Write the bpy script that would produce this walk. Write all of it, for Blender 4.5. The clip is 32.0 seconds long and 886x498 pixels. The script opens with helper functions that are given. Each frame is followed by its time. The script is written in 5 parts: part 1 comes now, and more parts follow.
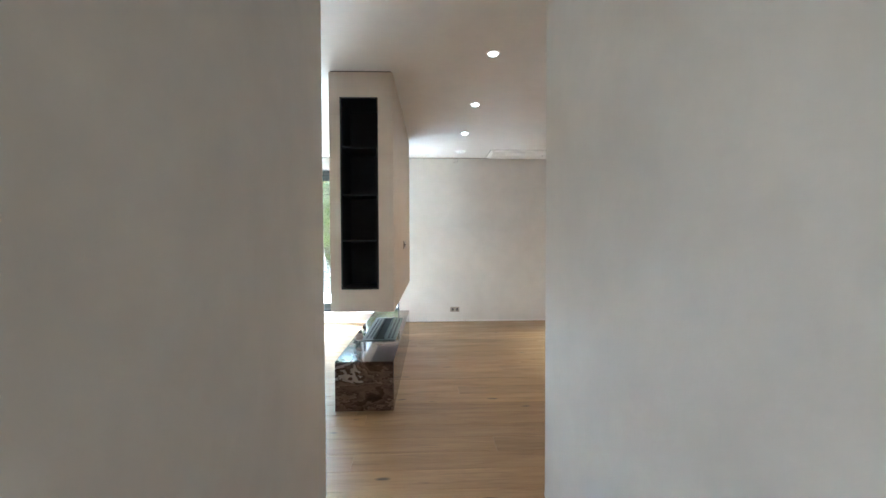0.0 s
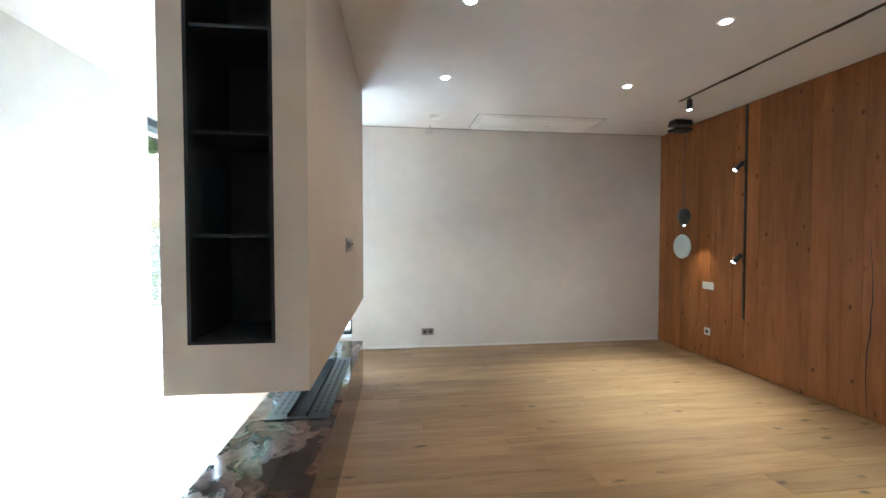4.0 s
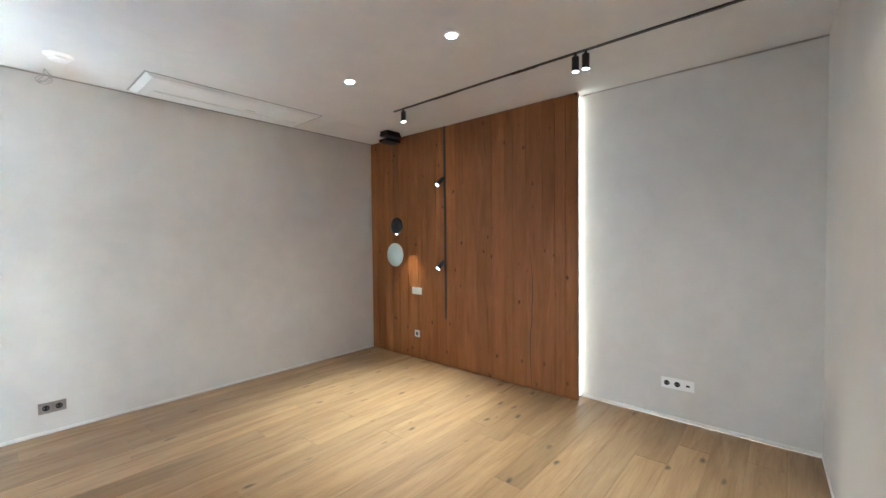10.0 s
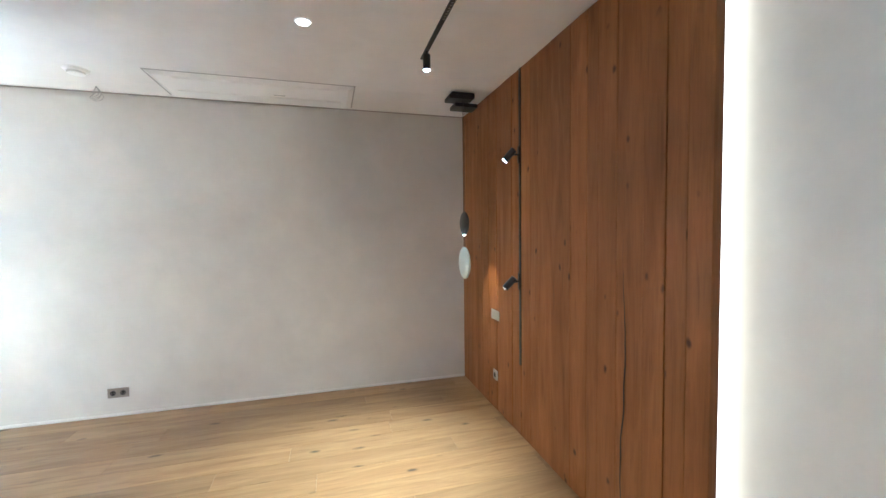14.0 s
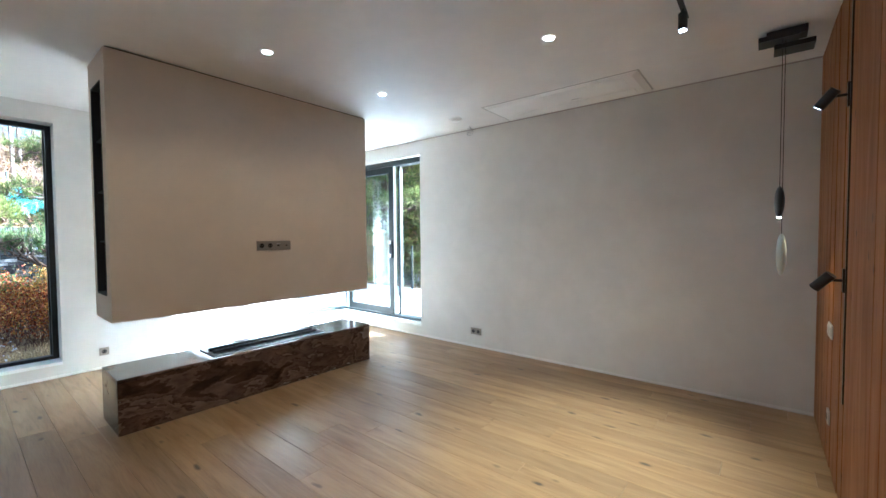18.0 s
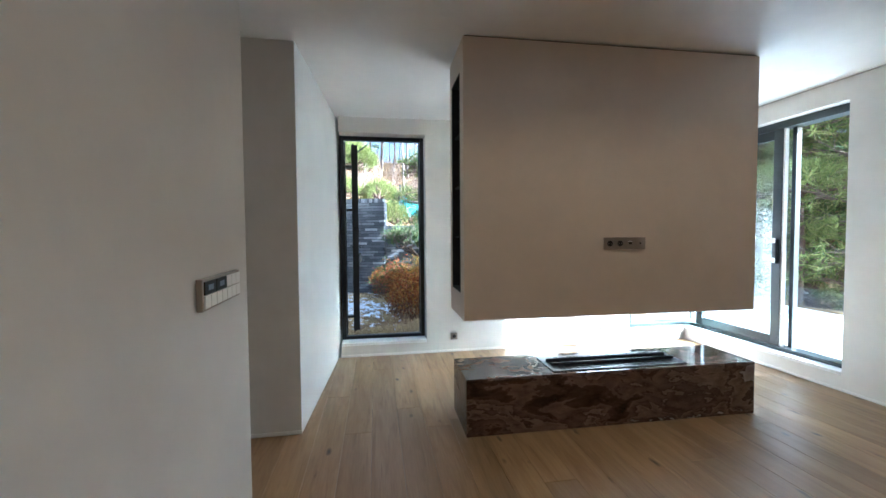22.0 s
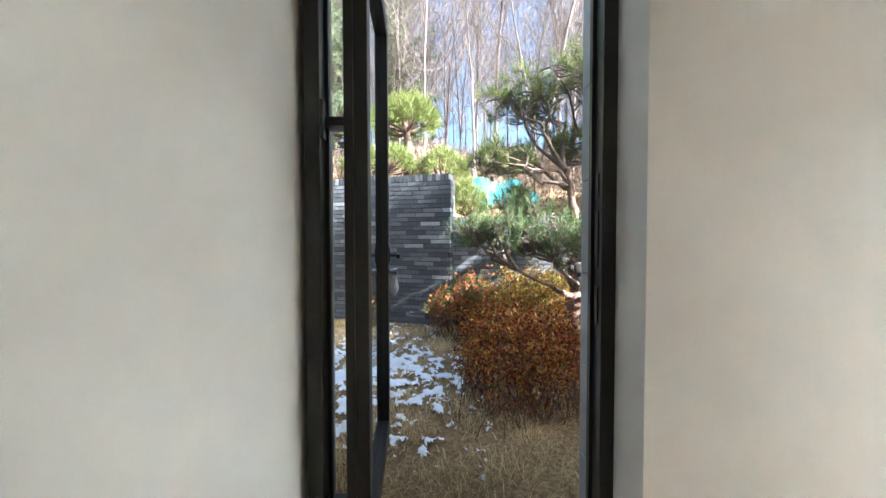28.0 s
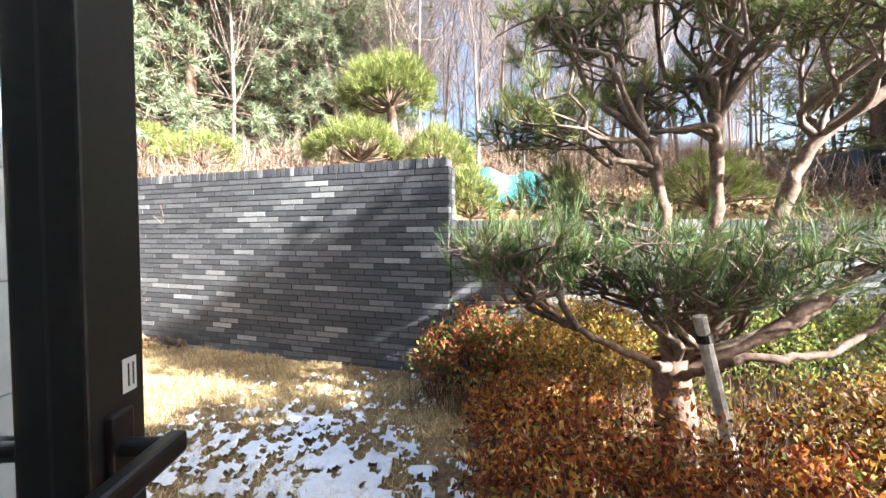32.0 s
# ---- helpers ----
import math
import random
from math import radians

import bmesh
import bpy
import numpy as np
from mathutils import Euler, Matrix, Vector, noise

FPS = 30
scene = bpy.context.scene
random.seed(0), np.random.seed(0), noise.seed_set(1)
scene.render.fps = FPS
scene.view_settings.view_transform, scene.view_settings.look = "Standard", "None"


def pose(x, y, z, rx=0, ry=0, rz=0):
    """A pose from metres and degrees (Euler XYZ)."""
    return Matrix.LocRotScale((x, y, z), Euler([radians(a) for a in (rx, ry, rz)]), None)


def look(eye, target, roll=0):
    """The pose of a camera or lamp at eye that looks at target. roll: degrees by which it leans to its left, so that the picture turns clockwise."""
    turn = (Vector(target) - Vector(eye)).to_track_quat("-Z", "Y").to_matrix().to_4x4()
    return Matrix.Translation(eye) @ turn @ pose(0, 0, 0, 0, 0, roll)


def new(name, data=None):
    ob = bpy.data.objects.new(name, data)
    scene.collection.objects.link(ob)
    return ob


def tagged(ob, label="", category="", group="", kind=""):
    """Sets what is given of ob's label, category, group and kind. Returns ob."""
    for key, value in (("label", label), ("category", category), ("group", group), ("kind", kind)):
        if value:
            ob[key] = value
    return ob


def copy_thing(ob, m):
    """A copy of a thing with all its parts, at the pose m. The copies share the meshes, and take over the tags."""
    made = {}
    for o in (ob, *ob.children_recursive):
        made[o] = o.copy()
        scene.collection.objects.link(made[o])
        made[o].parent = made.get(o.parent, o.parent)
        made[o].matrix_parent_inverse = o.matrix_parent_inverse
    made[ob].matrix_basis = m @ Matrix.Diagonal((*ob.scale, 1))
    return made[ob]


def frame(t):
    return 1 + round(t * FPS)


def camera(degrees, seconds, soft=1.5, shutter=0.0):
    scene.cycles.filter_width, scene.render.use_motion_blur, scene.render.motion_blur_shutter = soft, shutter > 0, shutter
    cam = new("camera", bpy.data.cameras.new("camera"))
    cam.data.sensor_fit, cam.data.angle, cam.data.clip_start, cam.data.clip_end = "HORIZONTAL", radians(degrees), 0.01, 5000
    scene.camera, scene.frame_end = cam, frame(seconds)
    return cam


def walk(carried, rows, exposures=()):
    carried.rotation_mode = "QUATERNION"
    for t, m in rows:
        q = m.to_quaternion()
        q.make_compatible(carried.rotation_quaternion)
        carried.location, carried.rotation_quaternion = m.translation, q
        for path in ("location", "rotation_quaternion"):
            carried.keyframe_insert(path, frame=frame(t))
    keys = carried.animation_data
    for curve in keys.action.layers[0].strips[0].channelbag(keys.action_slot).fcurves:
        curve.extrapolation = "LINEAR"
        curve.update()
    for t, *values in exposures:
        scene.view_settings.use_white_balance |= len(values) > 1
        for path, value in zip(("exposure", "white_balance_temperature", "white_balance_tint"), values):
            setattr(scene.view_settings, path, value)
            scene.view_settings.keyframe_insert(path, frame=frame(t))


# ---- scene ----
cam = camera(96.2, 32.0)
PATH = [
    (0, (0.120, -0.942, 1.377), (0.204, 1.055, 1.320), -0.20),
    (0.5, (0.153, -0.679, 1.364), (0.247, 1.318, 1.308), -0.20),
    (1, (0.169, -0.438, 1.357), (0.260, 1.559, 1.302), -0.20),
    (1.5, (0.148, -0.191, 1.362), (0.238, 1.806, 1.301), -0.10),
    (2, (0.142, 0.034, 1.352), (0.226, 2.032, 1.297), -0.10),
    (2.5, (0.163, 0.259, 1.346), (0.246, 2.256, 1.290), -0.10),
    (4.5, (0.166, 0.839, 1.348), (0.546, 2.802, 1.290), -0.10),
    (5, (0.178, 0.953, 1.352), (0.714, 2.879, 1.296), -0.20),
    (5.5, (0.170, 1.025, 1.361), (0.849, 2.906, 1.308), -0.20),
    (6, (0.150, 1.103, 1.371), (0.972, 2.926, 1.314), -0.20),
    (6.5, (0.082, 1.172, 1.353), (1.097, 2.894, 1.302), -0.20),
    (7, (0.060, 1.193, 1.349), (1.219, 2.822, 1.300), -0.30),
    (7.5, (0.049, 1.208, 1.345), (1.329, 2.744, 1.299), -0.40),
    (8, (0.036, 1.200, 1.336), (1.408, 2.655, 1.298), -0.50),
    (8.5, (0.028, 1.208, 1.344), (1.475, 2.589, 1.303), -0.40),
    (9, (0.023, 1.247, 1.370), (1.518, 2.574, 1.322), -0.50),
    (9.5, (0.095, 1.303, 1.386), (1.605, 2.614, 1.339), -0.60),
    (10, (0.296, 1.383, 1.431), (1.802, 2.698, 1.377), -0.60),
    (10.5, (0.493, 1.440, 1.487), (1.993, 2.762, 1.434), -0.60),
    (11, (0.689, 1.575, 1.547), (2.191, 2.894, 1.471), -0.90),
    (11.5, (0.940, 1.664, 1.562), (2.393, 3.036, 1.482), -1.00),
    (12, (1.262, 1.656, 1.548), (2.585, 3.153, 1.461), -1.30),
    (12.5, (1.540, 1.635, 1.528), (2.658, 3.291, 1.443), -0.80),
    (13, (1.786, 1.664, 1.511), (2.729, 3.425, 1.419), -0.90),
    (13.5, (2.044, 1.653, 1.523), (2.790, 3.506, 1.430), -0.80),
    (15.5, (3.098, 1.654, 1.469), (2.902, 3.643, 1.395), -0.60),
    (16, (3.270, 1.597, 1.473), (2.748, 3.526, 1.399), -0.60),
    (16.5, (3.302, 1.555, 1.455), (2.496, 3.384, 1.380), -0.60),
    (17, (3.306, 1.541, 1.435), (2.298, 3.267, 1.359), -0.60),
    (17.5, (3.314, 1.513, 1.393), (2.165, 3.148, 1.328), -0.40),
    (18, (3.308, 1.501, 1.383), (2.057, 3.060, 1.314), -0.40),
    (18.5, (3.310, 1.483, 1.360), (1.972, 2.968, 1.297), -0.40),
    (19, (3.301, 1.495, 1.352), (1.868, 2.889, 1.289), -0.40),
    (19.5, (3.290, 1.488, 1.346), (1.774, 2.792, 1.286), -0.40),
    (20, (3.210, 1.479, 1.371), (1.585, 2.643, 1.298), -0.30),
    (20.5, (3.034, 1.484, 1.390), (1.280, 2.442, 1.315), -0.30),
    (21, (2.876, 1.501, 1.377), (1.018, 2.237, 1.304), -0.30),
    (21.5, (2.636, 1.574, 1.388), (0.703, 2.080, 1.309), -0.40),
    (22, (2.427, 1.614, 1.379), (0.456, 1.947, 1.302), -0.40),
    (22.5, (2.148, 1.622, 1.383), (0.163, 1.853, 1.305), -0.40),
    (23, (1.861, 1.611, 1.382), (-0.130, 1.786, 1.302), -0.40),
    (23.5, (1.509, 1.615, 1.366), (-0.485, 1.748, 1.284), -0.60),
    (24, (1.231, 1.592, 1.363), (-0.764, 1.705, 1.281), -0.30),
    (24.5, (0.903, 1.536, 1.372), (-1.092, 1.651, 1.282), -0.10),
    (25, (0.619, 1.552, 1.351), (-1.375, 1.667, 1.255), -0.20),
    (25.5, (0.302, 1.535, 1.393), (-1.688, 1.692, 1.271), 0.10),
    (26, (0.057, 1.564, 1.364), (-1.935, 1.690, 1.256), 0.05),
    (26.5, (-0.189, 1.609, 1.360), (-2.186, 1.666, 1.271), 0.07),
    (28.5, (-1.299, 1.630, 1.285), (-3.297, 1.654, 1.222), -0.10),
    (29, (-1.507, 1.632, 1.281), (-3.505, 1.656, 1.216), -0.10),
    (29.5, (-1.685, 1.616, 1.281), (-3.682, 1.660, 1.215), -0.10),
    (30, (-1.850, 1.602, 1.289), (-3.849, 1.651, 1.223), -0.10),
    (30.5, (-2.065, 1.602, 1.304), (-4.063, 1.644, 1.240), -0.10),
    (31, (-2.280, 1.614, 1.325), (-4.279, 1.662, 1.258), -0.10),
    (31.5, (-2.521, 1.652, 1.363), (-4.520, 1.696, 1.293), -0.10),
    (32, (-2.706, 1.700, 1.420), (-4.704, 1.724, 1.353), -0.10),
]
EXPOSURES = [(0.0, 4.3, 4550, 0), (2.5, 4.15, 4450, 0), (6.0, 4.25, 4600, 0), (9.0, 4.4, 4450, 0), (13.0, 4.6, 4400, 0), (16.0, 4.2, 4600, 0), (18.0, 3.95, 4420, 0), (19.0, 3.75, 4420, 0), (20.0, 3.6, 4500, 0),
             (22.0, 3.5, 4450, 0), (24.0, 3.5, 4450, 0), (25.0, 3.4, 4500, 0), (26.0, 3.1, 5050, 2), (29.0, 3.3, 5200, 4), (30.0, 3.4, 5100, 4), (31.0, 3.1, 5600, 8), (32.0, 3.13, 5750, 8)]
walk(cam, [(t, look(eye, target, roll)) for t, eye, target, roll in PATH], EXPOSURES)

# ---- world and sun ----
SUN_WAY = Vector((1.0, 1.60, 1.02)).normalized()
world = bpy.data.worlds.new("world")
scene.world = world
world.use_nodes = True
wn = world.node_tree
sky = wn.nodes.new("ShaderNodeTexSky")
sky.sky_type = "NISHITA"
sky.sun_disc = False
sky.sun_elevation = math.asin(SUN_WAY.z)
sky.sun_rotation = math.atan2(SUN_WAY.x, SUN_WAY.y)
sky.dust_density = 6.0
sky.ozone_density = 0.6
wn.links.new(sky.outputs["Color"], wn.nodes["Background"].inputs["Color"])
wn.nodes["Background"].inputs["Strength"].default_value = 0.058
sun = new("sun", bpy.data.lights.new("sun", "SUN"))
sun.data.energy = 5.0
sun.data.angle = radians(0.6)
sun.data.color = (1.0, 0.94, 0.85)
sun.matrix_world = look(SUN_WAY * 40, (0, 0, 0))

# warm fill lamp added in the unseen entrance hall's tall opening, browns the passage walls
hall_fill = new("hall_fill_light", bpy.data.lights.new("hall_fill_light", "AREA"))
hall_fill.data.shape = "RECTANGLE"
hall_fill.data.size, hall_fill.data.size_y = 1.1, 2.3
hall_fill.data.energy = 3.2
hall_fill.data.color = (1.0, 0.78, 0.54)
hall_fill.matrix_world = look((-0.98, -3.55, 1.3), (0.3, 0.0, 1.3))

# ---- plan ----
CEIL = 2.67
XW, XE, YS, YN = -2.09, 3.765, 1.09, 5.54
CX0, CX1, CY, HALL = -0.400, 0.742, -3.6, -2.6          # corridor
DY0, DY1, DZ0, DZ1 = 1.225, 2.18, 0.158, 2.50   # garden door opening
WY0 = 4.75                                 # corner window, west side
NX1 = -0.325                               # corner window, north side
WZ0, WZ1 = 0.17, 2.48
PANEL_X, PANEL_Y = 3.635, 2.760


def south_face(x):
    """y of the plastered south wall, which runs a little out of square."""
    return 1.105 + 0.0352 * (x - CX1)



# ---- tools ----
def box(bm, x0, x1, y0, y1, z0, z1, bevel=0.0):
    g = bmesh.ops.create_cube(bm, size=1.0)
    for v in g["verts"]:
        v.co = Vector((x0 + (v.co.x + 0.5) * (x1 - x0), y0 + (v.co.y + 0.5) * (y1 - y0), z0 + (v.co.z + 0.5) * (z1 - z0)))
    if bevel:
        es = list({e for v in g["verts"] for e in v.link_edges})
        bmesh.ops.bevel(bm, geom=es, offset=bevel, segments=2, affect="EDGES", profile=0.5)
    return g["verts"]


def boxes(*rows, bevel=0.0):
    bm = bmesh.new()
    for r in rows:
        box(bm, *r, bevel=bevel)
    return bm


def cyl(bm, p0, p1, r0, r1=None, n=20, caps=True):
    p0, p1 = Vector(p0), Vector(p1)
    d = p1 - p0
    g = bmesh.ops.create_cone(bm, cap_ends=caps, segments=n, radius1=r0, radius2=r0 if r1 is None else r1, depth=d.length)
    m = Matrix.Translation((p0 + p1) / 2) @ d.to_track_quat("Z", "Y").to_matrix().to_4x4()
    bmesh.ops.transform(bm, matrix=m, verts=g["verts"])
    return g["verts"]


def mesh_of(name, bm, material, smooth=False):
    me = bpy.data.meshes.new(name)
    bm.to_mesh(me)
    bm.free()
    for m in material if isinstance(material, (list, tuple)) else [material]:
        me.materials.append(m)
    if smooth:
        me.shade_smooth()
    return me


def part(name, bm, material, parent, label="", smooth=False):
    ob = new(name, mesh_of(name, bm, material, smooth))
    ob.parent = parent
    if parent is not None and parent.parent is None:
        ob.matrix_parent_inverse = Matrix.Translation(-root_place(parent))
    return tagged(ob, label) if label else ob


def root_place(ob):
    p = Vector((0, 0, 0))
    while ob is not None:
        if ob.parent is None:
            p += ob.location
        ob = ob.parent
    return p


def thing(name, label, category, place=(0, 0, 0), group="", kind=""):
    ob = new(name)
    ob.empty_display_size = 0.1
    ob.location = place
    return tagged(ob, label, category, group, kind)


def solid(name, bm, material, label="", category="", group="", kind="", smooth=False):
    return tagged(new(name, mesh_of(name, bm, material, smooth)), label, category, group, kind)


def np_mesh(name, verts, faces, material):
    """A mesh out of arrays; all faces have as many corners."""
    verts, faces = np.asarray(verts, np.float32), np.asarray(faces, np.int32)
    me = bpy.data.meshes.new(name)
    k = faces.shape[1]
    me.vertices.add(len(verts))
    me.vertices.foreach_set("co", verts.ravel())
    me.loops.add(faces.size)
    me.loops.foreach_set("vertex_index", faces.ravel())
    me.polygons.add(len(faces))
    me.polygons.foreach_set("loop_start", np.arange(len(faces), dtype=np.int32) * k)
    me.update(calc_edges=True)
    me.validate()
    for m in material if isinstance(material, (list, tuple)) else [material]:
        me.materials.append(m)
    return me


def leaf_part(name, verts, faces, material, parent, label=""):
    ob = new(name, np_mesh(name, verts, faces, material))
    ob.parent = parent
    if parent is not None and parent.parent is None:
        ob.matrix_parent_inverse = Matrix.Translation(-root_place(parent))
    return tagged(ob, label) if label else ob


# ---- materials ----
def mat(name, color, rough=0.5, metal=0.0, spec=None):
    m = bpy.data.materials.new(name)
    m.use_nodes = True
    b = m.node_tree.nodes["Principled BSDF"]
    b.inputs["Base Color"].default_value = (*color, 1)
    b.inputs["Roughness"].default_value = rough
    b.inputs["Metallic"].default_value = metal
    if spec is not None:
        b.inputs["Specular IOR Level"].default_value = spec
    return m


class Nodes:
    def __init__(self, m):
        self.t = m.node_tree
        self.b = self.t.nodes["Principled BSDF"]

    def put(self, kind, **inputs):
        n = self.t.nodes.new(kind)
        for k, v in inputs.items():
            n.inputs[k.replace("_", " ")].default_value = v
        return n

    def link(self, a, b):
        self.t.links.new(a, b)

    def coords(self, scale=(1, 1, 1), src="Object"):
        c = self.t.nodes.new("ShaderNodeTexCoord")
        m = self.t.nodes.new("ShaderNodeMapping")
        m.inputs["Scale"].default_value = scale
        self.link(c.outputs[src], m.inputs["Vector"])
        return m.outputs["Vector"]

    def noise(self, vec, scale, detail=4.0, rough=0.55, distortion=0.0):
        n = self.put("ShaderNodeTexNoise", Scale=scale, Detail=detail, Roughness=rough, Distortion=distortion)
        self.link(vec, n.inputs["Vector"])
        return n.outputs["Fac"]

    def ramp(self, fac, stops):
        r = self.t.nodes.new("ShaderNodeValToRGB")
        el = r.color_ramp.elements
        while len(el) < len(stops):
            el.new(0.5)
        for e, (p, c) in zip(el, stops):
            e.position, e.color = p, (*c, 1)
        self.link(fac, r.inputs["Fac"])
        return r.outputs["Color"]

    def mix(self, fac, a, b, mode="MIX"):
        n = self.t.nodes.new("ShaderNodeMix")
        n.data_type, n.blend_type = "RGBA", mode
        for idx, v in ((0, fac), (6, a), (7, b)):
            if isinstance(v, (int, float)):
                n.inputs[idx].default_value = v
            elif isinstance(v, tuple):
                n.inputs[idx].default_value = (*v, 1)
            else:
                self.link(v, n.inputs[idx])
        return n.outputs[2]

    def bump(self, height, strength=0.3, distance=0.01, normal=None):
        n = self.put("ShaderNodeBump", Strength=strength, Distance=distance)
        self.link(height, n.inputs["Height"])
        if normal is not None:
            self.link(normal, n.inputs["Normal"])
        self.link(n.outputs["Normal"], self.b.inputs["Normal"])
        return n.outputs["Normal"]


def plaster(name, base, vary=0.06):
    m = mat(name, base, 0.62)
    n = Nodes(m)
    v = n.coords()
    big = n.noise(v, 0.9, 5, 0.6, 0.6)
    mid = n.noise(v, 5.0, 5, 0.6, 0.4)
    lo = tuple(c * (1 - vary) for c in base)
    hi = tuple(min(1, c * (1 + vary)) for c in base)
    c1 = n.ramp(big, [(0.3, lo), (0.7, hi)])
    c2 = n.ramp(mid, [(0.3, (0.93, 0.93, 0.93)), (0.7, (1, 1, 1))])
    n.link(n.mix(1.0, c1, c2, "MULTIPLY"), n.b.inputs["Base Color"])
    n.link(n.ramp(mid, [(0.3, (0.5, 0.5, 0.5)), (0.7, (0.7, 0.7, 0.7))]), n.b.inputs["Roughness"])
    fine = n.noise(n.coords(), 60.0, 4, 0.6)
    n.bump(fine, 0.12, 0.004, n.bump(mid, 0.12, 0.01))
    return m


def wood(name, dark, light, along, knot=(0.05, 0.02, 0.01), rough=0.5, knots=True):
    """along: 0 grain along x, 2 grain along z."""
    m = mat(name, light, rough, spec=0.5 if along == 0 else 0.22)
    n = Nodes(m)
    info = n.t.nodes.new("ShaderNodeObjectInfo")
    c = n.t.nodes.new("ShaderNodeTexCoord")
    off = n.put("ShaderNodeVectorMath")
    off.operation = "MULTIPLY_ADD"
    n.link(info.outputs["Random"], off.inputs[0])
    off.inputs[1].default_value = (37.0, 91.0, 53.0)
    n.link(c.outputs["Object"], off.inputs[2])
    vec = off.outputs[0]

    def mapped(sc):
        mp = n.t.nodes.new("ShaderNodeMapping")
        mp.inputs["Scale"].default_value = sc
        n.link(vec, mp.inputs["Vector"])
        return mp.outputs["Vector"]

    stretch = (0.12, 1, 1) if along == 0 else (1, 1, 0.12)
    fine = (0.04, 1, 1) if along == 0 else (1, 1, 0.04)
    warp = n.noise(mapped(stretch), 11.0, 5, 0.6, 0.7)
    pores = n.noise(mapped(fine), 130.0, 3, 0.6)
    tone = n.noise(mapped((0.25, 0.6, 0.6) if along == 0 else (0.6, 0.6, 0.25)), 1.6, 3, 0.5)
    base = n.ramp(warp, [(0.3, dark), (0.5, tuple((a + b) / 2 for a, b in zip(dark, light))), (0.68, light)])
    shade = n.ramp(info.outputs["Random"], [(0.0, (0.80, 0.79, 0.78)), (0.5, (0.95, 0.94, 0.93)), (1.0, (1.10, 1.08, 1.05))] if along == 0 else [(0.0, (0.88, 0.86, 0.85)), (1.0, (1.06, 1.05, 1.03))])
    col = n.mix(1.0, base, shade, "MULTIPLY")
    col = n.mix(1.0, col, n.ramp(pores, [(0.35, (0.88, 0.87, 0.86)), (0.55, (1, 1, 1))]), "MULTIPLY")
    streak = n.noise(mapped((0.10, 1, 1) if along == 0 else (1, 1, 0.10)), 26.0, 3, 0.5, 0.3)
    col = n.mix(1.0, col, n.ramp(streak, [(0.30, (0.80, 0.77, 0.74) if along == 0 else (0.84, 0.82, 0.80)), (0.42, (1, 1, 1))]), "MULTIPLY")
    col = n.mix(1.0, col, n.ramp(tone, [(0.3, (0.85, 0.85, 0.85)), (0.7, (1.08, 1.07, 1.05))]), "MULTIPLY")
    if knots:
        vo = n.t.nodes.new("ShaderNodeTexVoronoi")
        vo.inputs["Scale"].default_value = 1.25
        wob = n.put("ShaderNodeVectorMath")
        wob.operation = "MULTIPLY_ADD"
        nz = n.put("ShaderNodeTexNoise", Scale=7.0, Detail=2.0)
        n.link(vec, nz.inputs["Vector"])
        n.link(nz.outputs["Color"], wob.inputs[0])
        wob.inputs[1].default_value = (0.25, 0.25, 0.25)
        n.link(mapped((2.4, 6.0, 6.0) if along == 0 else (7.0, 7.0, 4.4)), wob.inputs[2])
        n.link(wob.outputs[0], vo.inputs["Vector"])
        k = n.ramp(vo.outputs["Distance"], [(0.05, (0, 0, 0)), (0.15, (1, 1, 1))])
        gate = n.ramp(n.noise(mapped((0.8, 0.8, 0.8)), 2.3, 1, 0.5), [(0.56, (0, 0, 0)), (0.60, (1, 1, 1))])
        k2 = n.mix(1.0, k, gate, "LIGHTEN")
        col = n.mix(k2, knot, col)
        checks = n.noise(mapped((0.55, 9.0, 9.0) if along == 0 else (9.0, 9.0, 0.5)), 3.6, 3, 0.6, 0.5)
        col = n.mix(1.0, col, n.ramp(checks, [(0.70, (1, 1, 1)), (0.75, (0.72, 0.68, 0.64))]), "MULTIPLY")
    n.link(col, n.b.inputs["Base Color"])
    n.link(n.ramp(warp, [(0.3, (rough + 0.08,) * 3), (0.7, (rough - 0.06,) * 3)]), n.b.inputs["Roughness"])
    n.bump(pores, 0.15, 0.002, n.bump(warp, 0.15, 0.003))
    return m


